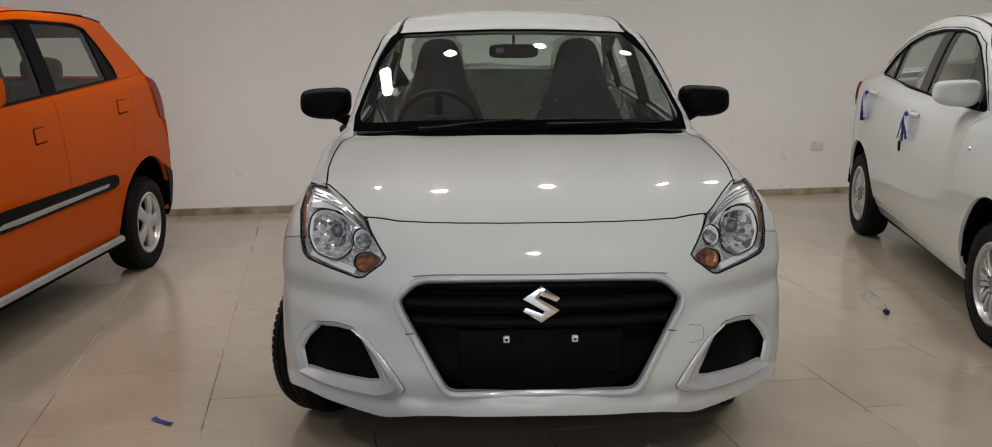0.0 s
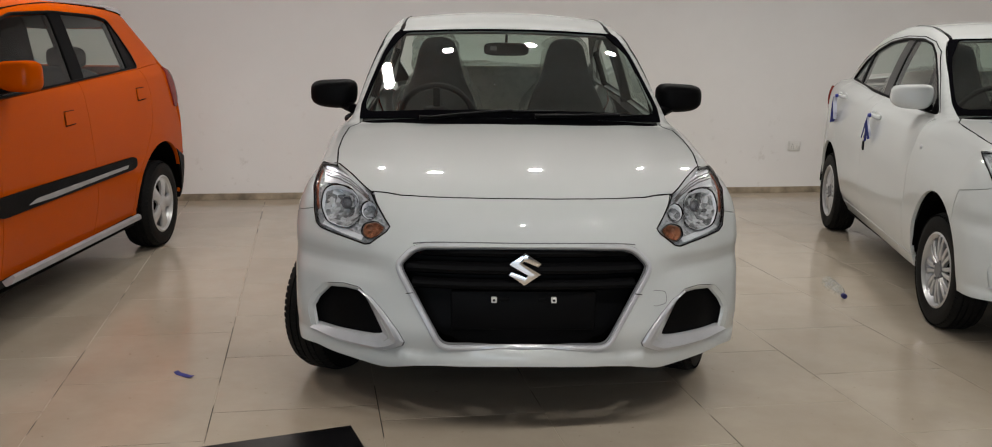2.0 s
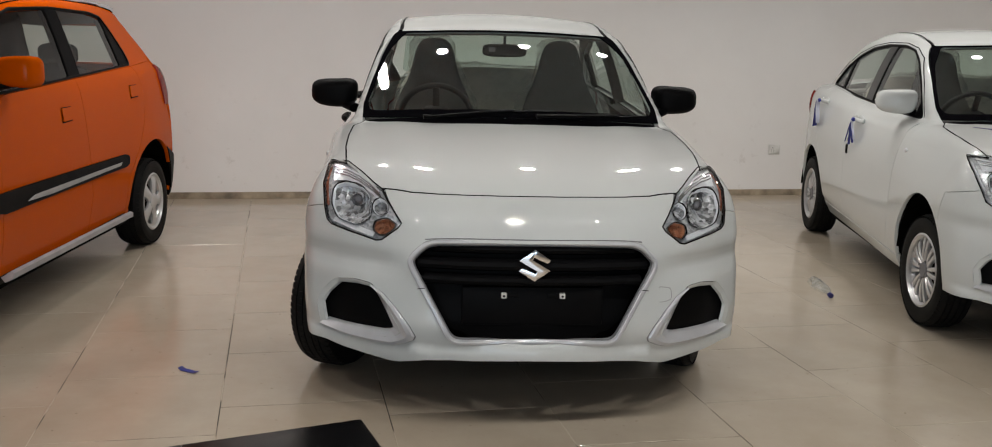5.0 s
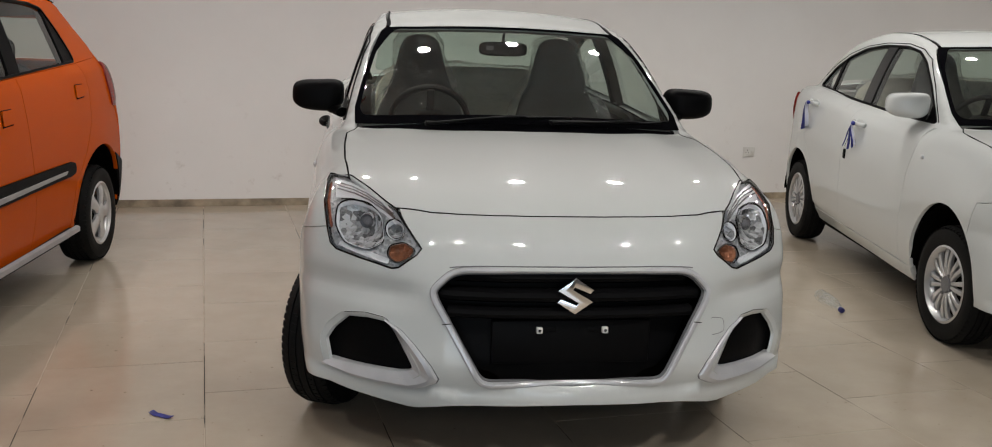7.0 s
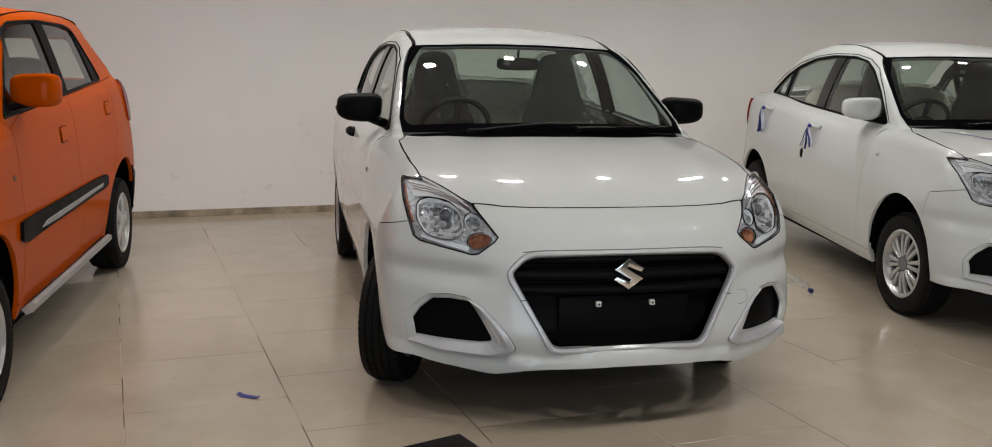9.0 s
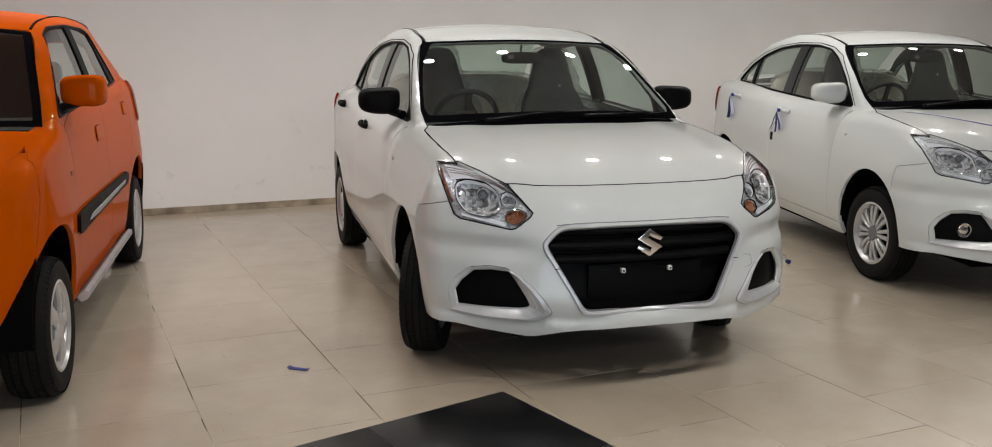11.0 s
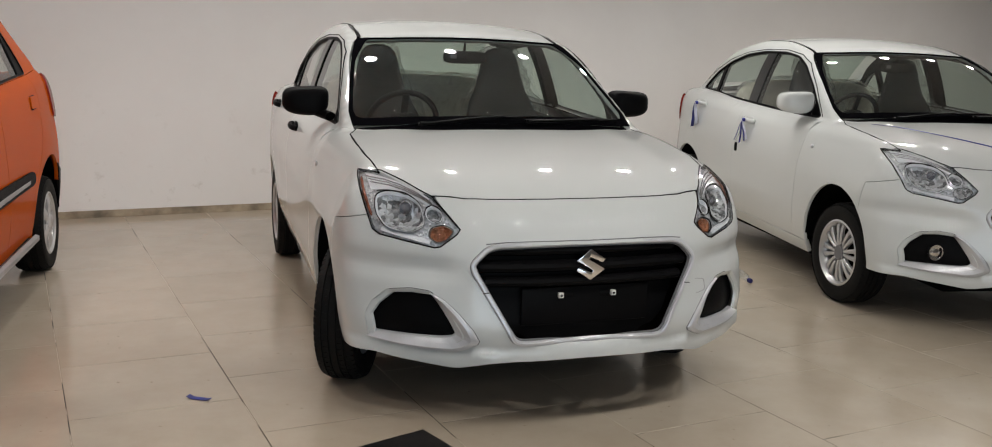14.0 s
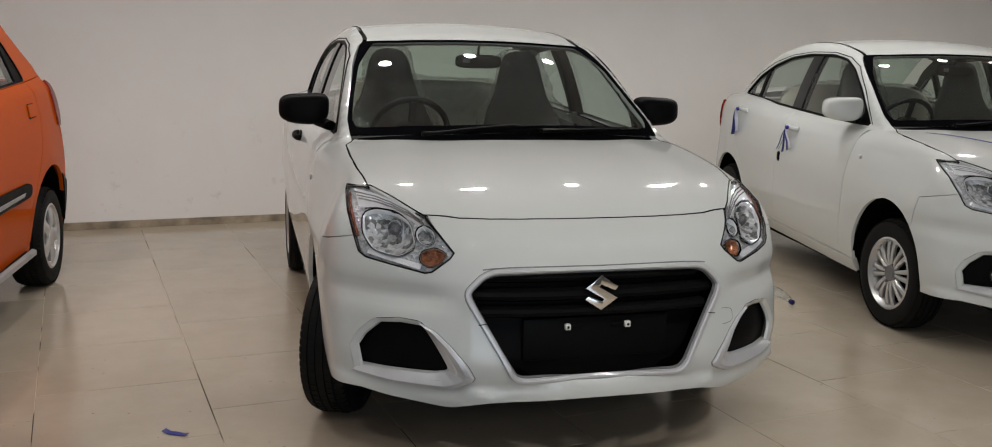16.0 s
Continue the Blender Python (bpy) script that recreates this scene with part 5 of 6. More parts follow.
def hatchback(name, m, label):
    fm = hatch_form()
    e = new(name)
    e.matrix_basis = m
    tagged(e, label, "car", "cars in the showroom")
    HF, HR, HZ, AR = 0.53, 3.04, 0.305, 0.41
    side = lambda pts: [tuple(p) for p in fm.side(pts)]
    top = lambda pts: [tuple(p) for p in fm.top(pts)]
    mx = lambda pts: [(-p[0], p[1], p[2]) for p in pts]
    way_s, way_r = (1, 0, -0.1), (0.82, 0, -0.57)
    belt = lambda y: float(np.interp(y, (1.0, 1.2, 2.0, 2.95), (1.115, 1.128, 1.165, 1.205)))

    hood = top([(-0.66, 0.20), (-0.4, 0.13), (0, 0.11), (0.4, 0.13), (0.66, 0.20), (0.68, 0.55), (0.66, 0.82), (0.4, 0.76), (0, 0.73), (-0.4, 0.76), (-0.66, 0.82), (-0.68, 0.55)])
    skin("bonnet", fm.panel(hood, way=(0, 0.2, -1), res=0.05, fold=0.02), ORANGE, e)
    nose = side([(0.36, 0.86), (0.27, 0.64)] + arch_pts(HF, HZ, AR, 140, 180, 8) + [(0.13, 0.24)])
    loop = nose + [(0, 0, 0.22)] + list(reversed(mx(nose))) + [(0.68, 0.40, 0.98), (0.66, 0.20, 0.97), (0.4, 0.13, 0.97), (0, 0.11, 0.97), (-0.4, 0.13, 0.97), (-0.66, 0.20, 0.97), (-0.68, 0.40, 0.98)]
    skin("front_bumper", fm.panel(loop, axis=(0.9, 1), res=0.04, fold=0.03), ORANGE, e)

    seam = [(1.005, 0.29), (1.02, 0.6), (1.02, 0.85), (1.03, 1.08)]
    mid = [(2.02, 0.285), (2.06, 0.5), (2.03, 0.8), (2.0, belt(2.0))]
    rear = [(2.57, 0.30), (2.61, 0.50), (2.78, 0.70), (2.90, 0.86), (2.94, 1.05), (2.90, belt(2.9))]
    wing = side(arch_pts(HF, HZ, AR, 140, 0, 26)) + side([(HF + AR, 0.26)] + seam) + [(-0.70, 0.93, 1.12), (-0.665, 0.82, 1.10), (-0.68, 0.55, 1.04)] + [(-0.68, 0.40, 0.98)] + side([(0.36, 0.86), (0.27, 0.64)])
    both("front_wing", fm.panel(wing, way=way_r, res=0.035, fold=0.02), ORANGE, e)
    inward = np.array(Vector((0.68, 0.6, -0.42)).normalized())
    patch = np.array([(-0.77, 0.58, 0.74), (-0.72, 0.64, 1.01), (-0.60, 0.36, 1.02), (-0.54, 0.14, 0.95), (-0.60, 0.10, 0.76), (-0.72, 0.26, 0.66)])
    patch = [tuple(p) for p in fm.cast(patch - inward * 0.4, inward)]
    both("wing_corner", fm.panel(patch, way=tuple(inward), res=0.04, lift=-0.004, fold=0.0), ORANGE, e)
    both_parts("side_repeater", moved(superbox(0, 0, 0, 0.007, 0.02, 0.014, 0.9, 16, 10), Matrix.Translation(fm.side([(0.93, 0.88)])[0])), AMBER, e)
    d1 = list(reversed(seam[1:])) + [seam[0]] + mid + [(1.6, belt(1.6)), (1.2, belt(1.2))]
    d2 = list(reversed(mid)) + rear + [(2.5, belt(2.5))]
    for kind, poly, hy, hz in (("front_door", d1, 1.80, 0.985), ("rear_door", d2, 2.79, 1.050)):
        made = fm.panel(side(poly), way=way_s, res=0.045, fold=0.02, gap=0.0025)
        card = fm.panel(side(poly), way=way_s, res=0.08, lift=-0.06, fold=0, gap=0.02)
        for a, b in zip(both(kind, made, ORANGE, e), both("door_card", card, DASH, e)):
            b.parent = a
            s = -1 if a.data.vertices[0].co.x < 0 else 1
            c = fm.side([(hy, hz)], s)[0]
            flap = [(c[1] - 0.07, hz - 0.036), (c[1] + 0.07, hz - 0.030), (c[1] + 0.075, hz + 0.034), (c[1] - 0.065, hz + 0.036)]
            f = fm.panel([tuple(p) for p in fm.side(round_poly(flap, 0.015, 3))], way=way_s, res=0.03, lift=0.007, fold=0.02, gap=0)
            f = f if s < 0 else flipped(f)
            skin("door_handle", f, ORANGE, a, "flush orange lift-up door handle")
            # Thin dark sheet on the skin imitates the shaded slot round the handle.
            slot = [(c[1] - 0.075, hz - 0.043), (c[1] + 0.05, hz - 0.038), (c[1] + 0.05, hz - 0.031), (c[1] - 0.069, hz - 0.033), (c[1] - 0.066, hz + 0.034), (c[1] + 0.05, hz + 0.036), (c[1] + 0.05, hz + 0.040), (c[1] - 0.072, hz + 0.040)]
            f = fm.panel([tuple(p) for p in fm.side(slot)], way=way_s, res=0.03, lift=0.0015, fold=0.0, gap=0)
            skin("handle_slot_shadow", f if s < 0 else flipped(f), DARK, a)
    quarter = list(reversed(rear[1:])) + [rear[0], (2.62, 0.275)] + arch_pts(HR, HZ, AR, 180, 30, 26) + [(3.47, 0.50), (3.46, 0.62), (3.44, 0.80), (3.36, 1.0), (3.30, 1.15), (3.28, belt(2.95) + 0.02)]
    both("rear_quarter", fm.panel(side(quarter), way=way_s, res=0.04, fold=0.02, gap=0.002), ORANGE, e)
    tail = [(3.34, 0.93), (3.40, 0.92), (3.44, 1.0), (3.40, 1.16), (3.30, 1.20), (3.285, 1.12)]
    both("tail_lamp", fm.panel(side(tail), way=(1, -0.35, 0), res=0.03, lift=0.01, fold=0.03), RED_LENS, e, "dark red tail lamp")
    bm2 = arch_pts(HR, HZ, AR + 0.012, 52, 0, 12) + [(3.46, 0.26), (3.53, 0.30), (3.55, 0.45), (3.50, 0.56), (3.40, 0.60)]
    both("bumper_corner", fm.panel(side(bm2), way=(1, -0.2, 0), res=0.03, lift=0.008, fold=0.03), BLACK, e, "black plastic rear bumper corner")
    back = [(-0.70, 3.46, 0.95), (-0.745, 3.45, 0.75), (-0.755, 3.46, 0.55), (-0.75, 3.47, 0.30), (0, 3.6, 0.26), (0.75, 3.47, 0.30), (0.755, 3.46, 0.55), (0.745, 3.45, 0.75), (0.70, 3.46, 0.95), (0.66, 3.40, 1.15), (0.60, 3.30, 1.4), (0.5, 3.24, 1.52), (0, 3.28, 1.56), (-0.5, 3.24, 1.52), (-0.60, 3.30, 1.4), (-0.66, 3.40, 1.15)]
    back_win = fm.cast(np.array([(x, 6.0, z) for x, z in round_poly([(-0.52, 1.20), (0.52, 1.20), (0.47, 1.46), (-0.47, 1.46)], 0.05, 3)]), np.array((0, -1, 0)), 6.0)
    back_win = [tuple(p) for p in back_win]
    skin("tailgate", fm.panel(back, axis=(2.5, -1), res=0.05, fold=0.02, holes=[back_win]), ORANGE, e)
    o = skin("rear_window", fm.panel(back_win, axis=(2.5, -1), res=0.05, fold=0), TINT, e)
    o.visible_shadow = False

    ws_left = [(-0.69, 0.85, 1.115), (-0.670, 0.96, 1.19), (-0.635, 1.10, 1.31), (-0.597, 1.25, 1.42), (-0.565, 1.38, 1.505)]
    dlo = [(0.99, 1.126), (1.6, 1.155), (2.2, 1.183), (2.90, 1.213), (2.89, 1.29), (2.83, 1.40), (2.74, 1.505), (2.56, 1.53), (2.0, 1.545), (1.58, 1.53), (1.41, 1.49), (1.18, 1.30)]
    dl = round_poly(dlo, 0.03, 3)
    d_loop = side(dl)
    rail = side([(1.03, 1.08)]) + [(-0.70, 0.93, 1.12)] + ws_left + [(-0.535, 1.49, 1.56), (-0.53, 2.2, 1.59), (-0.53, 3.0, 1.57), (-0.52, 3.22, 1.54), (-0.58, 3.28, 1.44), (-0.63, 3.33, 1.30)] + side([(3.28, belt(2.95) + 0.02), (2.90, belt(2.9)), (2.5, belt(2.5)), (2.0, belt(2.0)), (1.6, belt(1.6)), (1.2, belt(1.2))])
    both("pillar_panel", fm.panel(rail, way=way_r, res=0.035, holes=[d_loop], fold=0.03, gap=0.001), ORANGE, e)
    both("pillar_lining", fm.panel(rail, way=way_r, res=0.06, holes=[d_loop], fold=0, lift=-0.035, gap=0.0), DASH, e)
    both_parts("window_seal", ring_on(fm, d_loop, 0.014, 0.004), BLACK, e)
    for a, b in ((0.9, 1.96), (2.08, 2.75)):
        for o in both("window_glass", fm.panel(side(clip_y(dl, a, b)), way=way_s, res=0.06, lift=-0.010, fold=0, gap=0), TINT, e):
            o.visible_shadow = False
    both("b_pillar", fm.panel(side(clip_y(dl, 1.95, 2.09)), way=way_s, res=0.05, lift=-0.003, fold=0.04, gap=0), BLACK, e, "black pillar between the doors")
    both("c_pillar_trim", fm.panel(side(clip_y(dl, 2.74, 3.1)), way=way_s, res=0.05, lift=-0.003, fold=0.04, gap=0), BLACK, e)
    both("window_corner", fm.panel(side(clip_y(dl, 0.9, 1.12)), way=way_s, res=0.04, lift=-0.003, fold=0.04, gap=0), BLACK, e)
    ws = ws_left + [(-0.4, 1.35, 1.53), (0, 1.32, 1.54), (0.4, 1.35, 1.53)] + list(reversed(mx(ws_left))) + [(0.5, 0.80, 1.12), (0, 0.76, 1.12), (-0.5, 0.80, 1.12)]
    g = skin("windscreen", fm.panel(ws, way=(0, 0.6, -0.8), res=0.05, fold=0.006), GLASS, e)
    g.visible_shadow = False
    skin("windscreen_border", fm.panel(ws, way=(0, 0.6, -0.8), res=0.04, lift=0.0035, fold=0.004, gap=0, holes=[inset_loop(ws, 0.036)]), FRIT, e)
    r_top = [(-0.54, 1.41), (-0.4, 1.358), (0, 1.328), (0.4, 1.358), (0.54, 1.41), (0.525, 2.2), (0.525, 3.0), (0.515, 3.20), (0, 3.26), (-0.515, 3.20), (-0.525, 3.0), (-0.525, 2.2)]
    skin("roof", fm.panel(top(r_top), way=(0, 0, -1), res=0.06, fold=0.02), ORANGE, e)
    skin("roof_lining", fm.panel(top(r_top), way=(0, 0, -1), res=0.1, lift=-0.03, fold=0), LINING, e)
    seamline = fm.top(dense([(-0.55, 1.44), (-0.531, 1.7), (-0.5305, 2.6), (-0.528, 3.1)], 0.06, False))
    both_parts("roof_strip", tube(seamline, 0.007, 8, squash=0.5), DARK, e)
    spo = fm.top([(x, 3.02 + 0.02 * math.cos(x * 2)) for x in np.linspace(-0.5, 0.5, 13)])
    part("spoiler", loft([[(p[0], p[1] - 0.10, p[2] + 0.014), (p[0], p[1] + 0.06, p[2] + 0.020), (p[0], p[1] + 0.17, p[2] - 0.005), (p[0], p[1] + 0.15, p[2] - 0.04), (p[0], p[1] + 0.0, p[2] - 0.02)] for p in spo]), SILVER, e, "silver roof spoiler")

    # side moulding with silver insert, silver sill strip
    mould = [(0.93, 0.690), (2.54, 0.676), (2.58, 0.660), (2.58, 0.612), (2.52, 0.600), (1.12, 0.590), (1.0, 0.592), (0.93, 0.61)]
    both("side_moulding", fm.panel(side(round_poly(mould, 0.015, 3)), way=way_s, res=0.05, lift=0.016, fold=0.02, gap=0), BLACK, e, "black plastic side moulding")
    strip = [(1.24, 0.612), (1.32, 0.632), (2.45, 0.638), (2.43, 0.620), (1.5, 0.606)]
    both("moulding_insert", fm.panel(side(strip), way=way_s, res=0.05, lift=0.0195, fold=0.006, gap=0), MATT_SILVER, e, "silver insert in the side moulding")
    both("sill", fm.panel(side([(1.03, 0.285), (2.70, 0.285), (2.70, 0.20), (1.03, 0.20)]), way=way_s, res=0.06, lift=-0.02, fold=0.01, gap=0), BLACK, e)
    st = [[(-0.770, 1.04 + 0.06 * k, 0.305), (-0.79, 1.04 + 0.06 * k, 0.297), (-0.79, 1.04 + 0.06 * k, 0.272), (-0.765, 1.04 + 0.06 * k, 0.262), (-0.735, 1.04 + 0.06 * k, 0.28)] for k in range(27)]
    st[0] = [(p[0], p[1] + (0.285 - p[2]) * -1.3, p[2]) for p in st[0]]
    both_parts("sill_strip", loft(st), MATT_SILVER, e, "silver sill strip")

    for s in (-1, 1):
        q = new("door_mirror")
        q.parent = e
        fl = (lambda a: a) if s < 0 else mirrored
        shape = superbox(0, 0, 0, 0.098, 0.066, 0.072, 0.48, 28, 18, lambda x, y, z: (x, y + 0.22 * x * x * (1 if y > 0 else 0.6), z * (1 - 0.06 * x)))
        sh = moved(shape, pose(-0.808, 1.20, 1.236, 0, 0, 8))
        part("shell", fl(sh), ORANGE, q, "orange mirror shell")
        part("glass", fl(moved(superbox(0, 0, 0, 0.082, 0.004, 0.056, 0.6), pose(-0.808, 1.27, 1.236, 0, 0, 8))), MIRROR, q)
        part("arm", fl(tube([(-0.69, 1.16, 1.155), (-0.73, 1.17, 1.165), (-0.78, 1.19, 1.175), (-0.84, 1.20, 1.182)], [0.034, 0.03, 0.026, 0.018], 12, squash=0.6)), BLACK, q)
    part("underbody", merged(block(-0.48, 0.48, 0.2, 3.45, 0.2, 0.5, 0.03), block(-0.70, 0.70, 1.0, 2.73, 0.2, 0.32, 0.02), block(-0.45, 0.45, 0.15, 0.85, 0.3, 0.85, 0.04)), DARK, e)
    for s in (-1, 1):
        for hy in (HF, HR):
            V = []
            for x in (0.755, 0.45):
                for y, z in arch_pts(hy, HZ, AR + 0.012, 2, 178, 24):
                    V.append((s * x, y, z))
            F = [(i, i + 1, 26 + i, 25 + i) for i in range(24)] + [tuple(range(25, 50))]
            part("wheel_housing", (V, F), DARK, e, smooth=False)
            wheel(e, 0.292, 0.19, 0.188, "cover", pose(s * 0.682, hy, 0.292) @ (pose(0, 0, 0) if s < 0 else pose(0, 0, 0, 0, 0, 180)), 0.35)
    part("cabin_floor", block(-0.66, 0.66, 0.9, 3.3, 0.32, 0.42, 0.02), DASH, e)
    part("dashboard", loft([[(x, y, z) for y, z in ((0.9, 1.08), (1.1, 1.12), (1.28, 1.10), (1.36, 1.0), (1.3, 0.7), (0.9, 0.6))] for x in np.linspace(-0.66, 0.66, 9)]), DASH, e)
    for x in (-0.33, 0.33):
        part("front_seat", seat_shape(x, 1.85, 0.64, 0.92, 1.02), SEAT, e, "dark fabric front seat")
        part("seat_cushion", superbox(x, 1.70, 0.62, 0.23, 0.25, 0.09, 0.55), SEAT, e)
    part("rear_backrest", superbox(0, 2.75, 0.95, 0.56, 0.10, 0.27, 0.45), SEAT, e)
    for x in (-0.3, 0.3):
        part("rear_headrest", superbox(x, 2.78, 1.27, 0.12, 0.05, 0.07, 0.6), SEAT, e)
    return e


CAR_C = hatchback("orange_hatchback", pose(-3.186, 0.164, 0, 0, 0, -2.4), "bright orange tall hatchback with black side moulding and silver trims")

# ---- small things ----


def strip_mesh(path, width, across, thick=0.0015):
    """A thin ribbon along a path; across is its width direction."""
    A = Vector(across).normalized()
    rings = []
    P = [Vector(p) for p in path]
    for i, p in enumerate(P):
        d = (P[min(i + 1, len(P) - 1)] - P[max(i - 1, 0)]).normalized()
        n = d.cross(A).normalized() * thick / 2
        w = A * width / 2
        rings.append([p - w - n, p + w - n, p + w + n, p - w + n])
    return loft(rings)


def ribbon_bow(at, tails, label):
    """A ribbon knotted on a door handle, its tails hanging down; car coordinates."""
    e = new("ribbon")
    x, y, z = at
    part("knot", moved(superbox(0, 0, 0, 0.012, 0.020, 0.014, 0.8, 14, 10), pose(x - 0.012, y, z)), RIBBON, e)
    for dy, length, mat, wd in tails:
        path = [(x - 0.016 - 0.006 * math.sin(3 * t), y + dy * t + 0.008 * math.sin(7 * t), z - length * t) for t in np.linspace(0, 1, 9)]
        part("tail", strip_mesh(path, wd, (1, 0.7, 0.1)), mat, e)
    e.matrix_basis = CAR_B.matrix_basis
    return tagged(e, label, "ribbon", "ribbons on the car")


WHITE_RIBBON = simple("white_ribbon", (0.55, 0.57, 0.68), 0.4)
ribbon_bow((-0.895, 2.23, 0.980), [(-0.05, 0.15, RIBBON, 0.020), (0.03, 0.17, RIBBON, 0.022), (-0.09, 0.13, WHITE_RIBBON, 0.018), (0.13, 0.16, RIBBON, 0.010)], "blue and white satin ribbon tied to the front door handle")
ribbon_bow((-0.900, 3.19, 1.045), [(0.05, 0.20, RIBBON, 0.045), (-0.04, 0.17, WHITE_RIBBON, 0.040)], "blue and white satin ribbon tied to the rear door handle")


def car_key():
    e = new("car_key")
    part("fob", moved(superbox(0, 0, 0, 0.009, 0.020, 0.033, 0.55, 18, 12), pose(-0.893, 2.365, 0.770)), BLACK, e)
    part("key_ring", tube([(-0.897, 2.365 + 0.012 * math.sin(2 * pi * i / 20), 0.810 + 0.012 * math.cos(2 * pi * i / 20)) for i in range(20)], 0.0012, 6, closed=True), CHROME, e)
    part("cord", tube([(-0.905, 2.23, 0.970), (-0.90, 2.29, 0.895), (-0.898, 2.365, 0.822)], 0.0018, 6), BLACK, e)
    e.matrix_basis = CAR_B.matrix_basis
    tagged(e, "black car key fob hanging on a cord from the door handle", "key")


car_key()


def bonnet_ribbon():
    fm = sedan_form()
    e = new("bonnet_ribbon")
    for s in (-1, 1):
        path = fm.top(dense([(s * 0.60, 1.02), (s * 0.30, 0.60), (0.0, 0.20)], 0.05, False)) + np.array((0, 0, 0.004))
        part("band", strip_mesh(path, 0.028, (1, s * 0.7, 0)), RIBBON, e)
    e.matrix_basis = CAR_B.matrix_basis
    tagged(e, "thin blue ribbon stretched in a V over the white bonnet", "ribbon")


bonnet_ribbon()


def floor_ribbon():
    path = [(-1.468, 0.712, 0.010), (-1.450, 0.697, 0.004), (-1.425, 0.681, 0.005), (-1.400, 0.668, 0.003), (-1.382, 0.656, 0.008)]
    part_sh = strip_mesh(path, 0.024, (0.75, 1, 0.1))
    ob = link_mesh("ribbon_scrap", part_sh[0], part_sh[1], RIBBON)
    tagged(ob, "scrap of dark blue ribbon lying on the tiles", "ribbon")


floor_ribbon()


def bottle():
    e = new("water_bottle")
    prof = [(0.001, 0.0), (0.026, 0.002), (0.034, 0.010), (0.036, 0.03), (0.0345, 0.04), (0.036, 0.05), (0.0345, 0.06), (0.036, 0.075), (0.036, 0.13), (0.0345, 0.14), (0.036, 0.15), (0.036, 0.17), (0.030, 0.20), (0.016, 0.235), (0.0135, 0.245), (0.0135, 0.262)]
    b = part("bottle_body", lathe(prof, 28), PET, e, "clear ribbed plastic bottle")
    b.visible_shadow = False
    part("bottle_cap", lathe([(0.001, 0.275), (0.0145, 0.274), (0.0155, 0.270), (0.0155, 0.252), (0.0135, 0.250)], 24), BLUE_CAP, e, "dark blue screw cap")
    part("bottle_label", lathe([(0.0366, 0.08), (0.0368, 0.09), (0.0368, 0.118), (0.0366, 0.125)], 28), CLEAR, e)
    e.matrix_basis = pose(1.945, 2.215, 0.0365, 0, 3.6, -88.5)
    tagged(e, "empty clear plastic water bottle with blue cap lying on the floor", "bottle")


bottle()


def wall_socket():
    e = new("wall_socket")
    part("plate", block(-0.062, 0.062, -0.012, 0.0, -0.046, 0.046, 0.004), SOCKET, e)
    part("frame", block(-0.072, 0.072, -0.008, 0.0, -0.056, 0.056, 0.004), SOCKET, e)
    part("switch_rocker", block(0.018, 0.050, -0.017, -0.01, -0.018, 0.022, 0.003), SOCKET, e)
    for x, z, r in ((-0.022, 0.020, 0.0055), (-0.036, -0.006, 0.004), (-0.008, -0.006, 0.004), (-0.034, -0.026, 0.003), (-0.010, -0.026, 0.003)):
        part("socket_hole", moved(lathe([(r, 0.0), (r * 0.6, -0.0006), (0.0003, -0.0006)], 12), pose(x, -0.0122, z, 0, 0, 90)), BLACK, e)
    e.matrix_basis = ROOM @ pose(SOCKET_U, 0, SOCKET_Z) @ Matrix.Scale(0.85, 4)
    tagged(e, "off-white electrical socket with switch on the wall", "socket")


SOCKET_U, SOCKET_Z = 2.912, 0.447
wall_socket()

GRANITE = simple("black_granite", (0.007, 0.007, 0.0078), 0.3, vary=0.35, scale=60, spec=0.35)


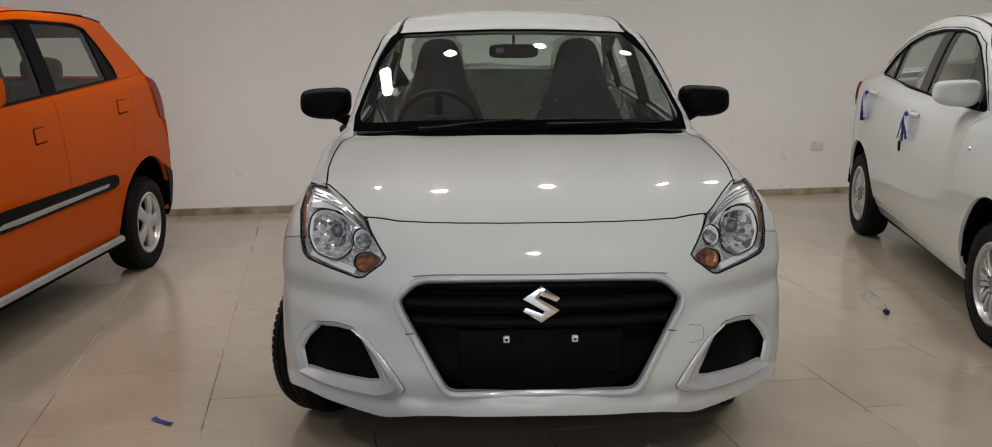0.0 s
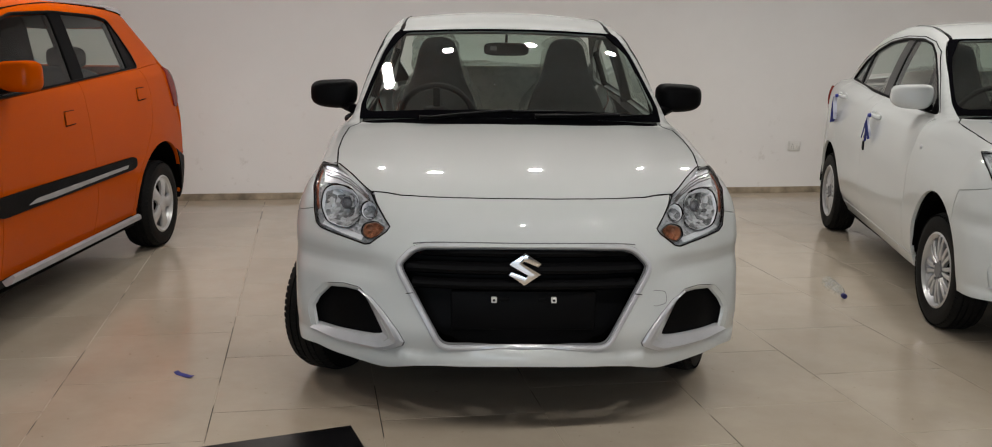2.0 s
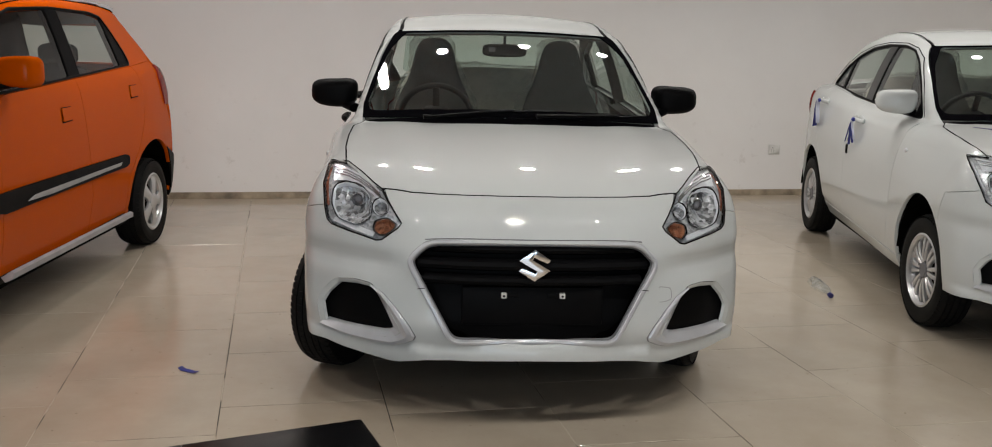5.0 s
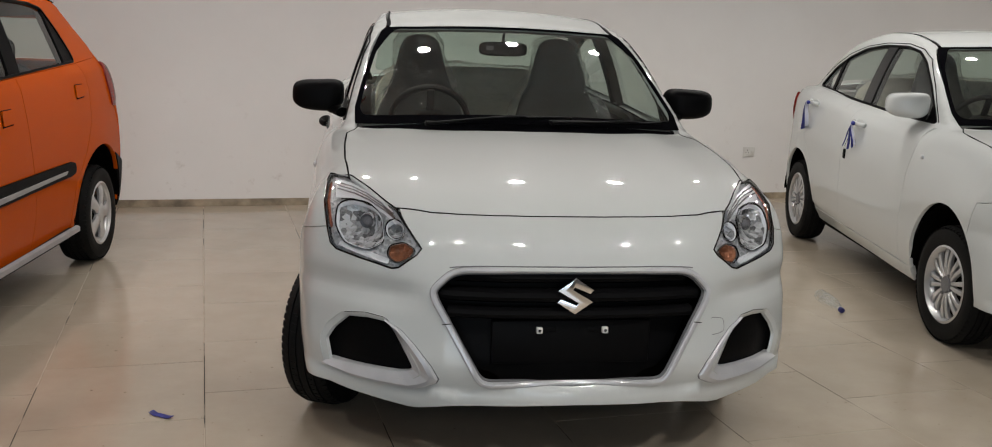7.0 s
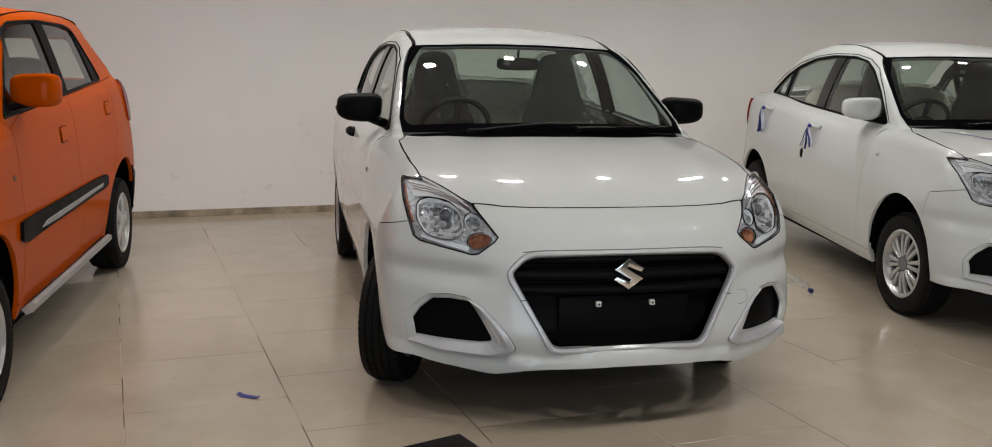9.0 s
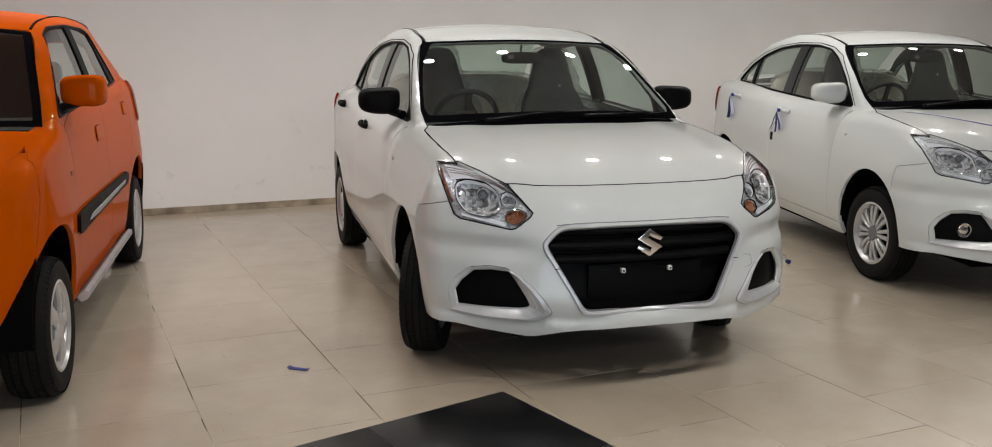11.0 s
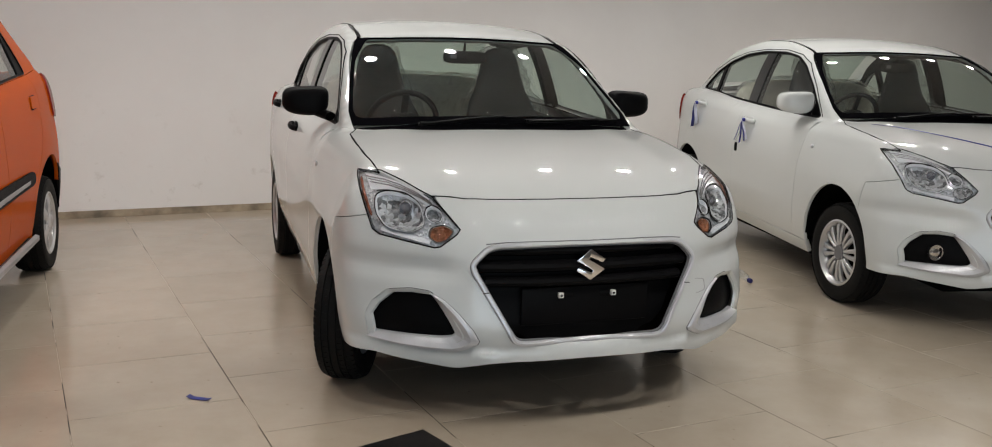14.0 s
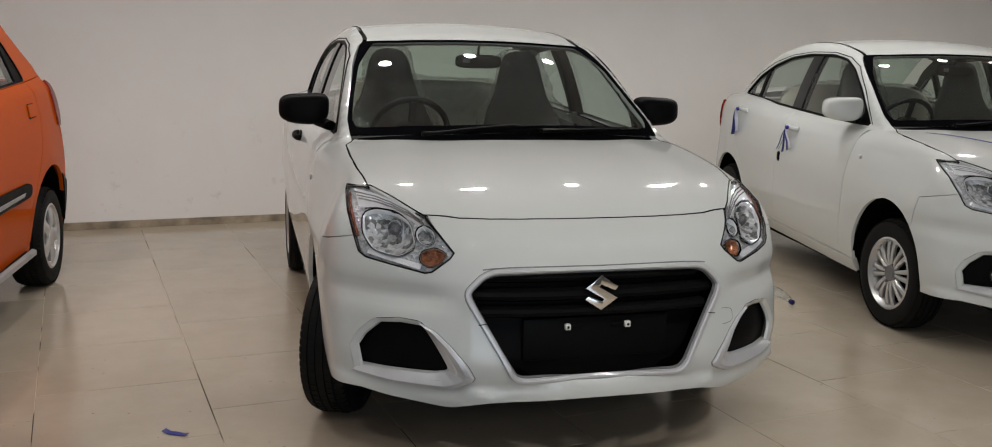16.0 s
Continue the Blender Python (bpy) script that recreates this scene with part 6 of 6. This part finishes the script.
def plinth():
    e = new("floor_plinth")
    e.matrix_basis = pose(-0.63, 0.085, 0, 0, 0, 20.5)
    k = 0
    for i in range(3):
        for j in range(2):
            part("slab", block(-0.645 * (i + 1) + 0.0015, -0.645 * i - 0.0015, -0.645 * (j + 1) + 0.0015, -0.645 * j - 0.0015, 0.002, 0.040, 0.002), GRANITE, e)
    part("joint_fill", block(-1.93, -0.004, -1.285, -0.004, 0.002, 0.0375, 0), GREY_PLASTIC, e)
    tagged(e, "low black polished stone plinth on the tile floor", "plinth")


plinth()

# ---- skirting and floor tiles ----
tagged(room_block("baseboard", U0, U1, -0.012, -0.001, 0.0, 0.058, SKIRT, 0.003), "narrow brown dirty skirting along the wall", "skirting", kind="structure")

TU, TV, GAP = 0.645, 0.637, 0.0032
SKEW = -0.028


def skewed(shape):
    """The tiles were laid a little out of square."""
    return [(x + SKEW * y, y, z) for x, y, z in shape[0]], shape[1]


def tile_mesh():
    v, f = skewed(block(GAP / 2, TU - GAP / 2, GAP / 2, TV - GAP / 2, -0.010, 0.0, 0.0012, 1))
    me = bpy.data.meshes.new("tile")
    me.from_pydata(v, [], f)
    me.materials.append(TILE)
    return me


def lay_tiles():
    me = tile_mesh()
    outer = []
    for k in range(-9, 18):
        column = -1.905 + TU * k
        shift = {-1: 0.0, 0: 0.26, 1: 0.10}.get(k, 0.05 + 0.31 * ((k + 1) % 2))
        for j in range(-14, 9):
            v = -5.01 + shift + TV * j
            u = column + SKEW * (v + 3.8)
            a, b = max(u + GAP / 2, U0 + 0.002), min(u + TU - GAP / 2, U1 - 0.002)
            c, d = max(v + GAP / 2, V0 + 0.002), min(v + TV - GAP / 2, V1 - 0.002)
            if b - a < 0.02 or d - c < 0.02:
                continue
            whole = b - a > TU - GAP - 0.001 and d - c > TV - GAP - 0.001
            if -6 <= k <= 8 and v > -7.5:
                if whole:
                    ob = new("tile", me)
                    ob.parent = floor
                    ob.matrix_basis = ROOM @ pose(u, v, 0)
                else:
                    cut = skewed(block(a - u, b - u, c - v, d - v, -0.010, 0.0, 0.0012, 1))
                    link_mesh("tile", cut[0], cut[1], TILE, floor, None, False).matrix_basis = ROOM @ pose(u, v, 0)
            else:
                outer.append((a, b, c, d))
    rest = merged(*[moved(skewed(block(0, q[1] - q[0], 0, q[3] - q[2], -0.010, 0.0, 0)), ROOM @ pose(q[0], q[2], 0)) for q in outer])
    tagged(link_mesh("far_tile", rest[0], rest[1], TILE, floor, None, False), "cream floor tiles", kind="stuff")


lay_tiles()
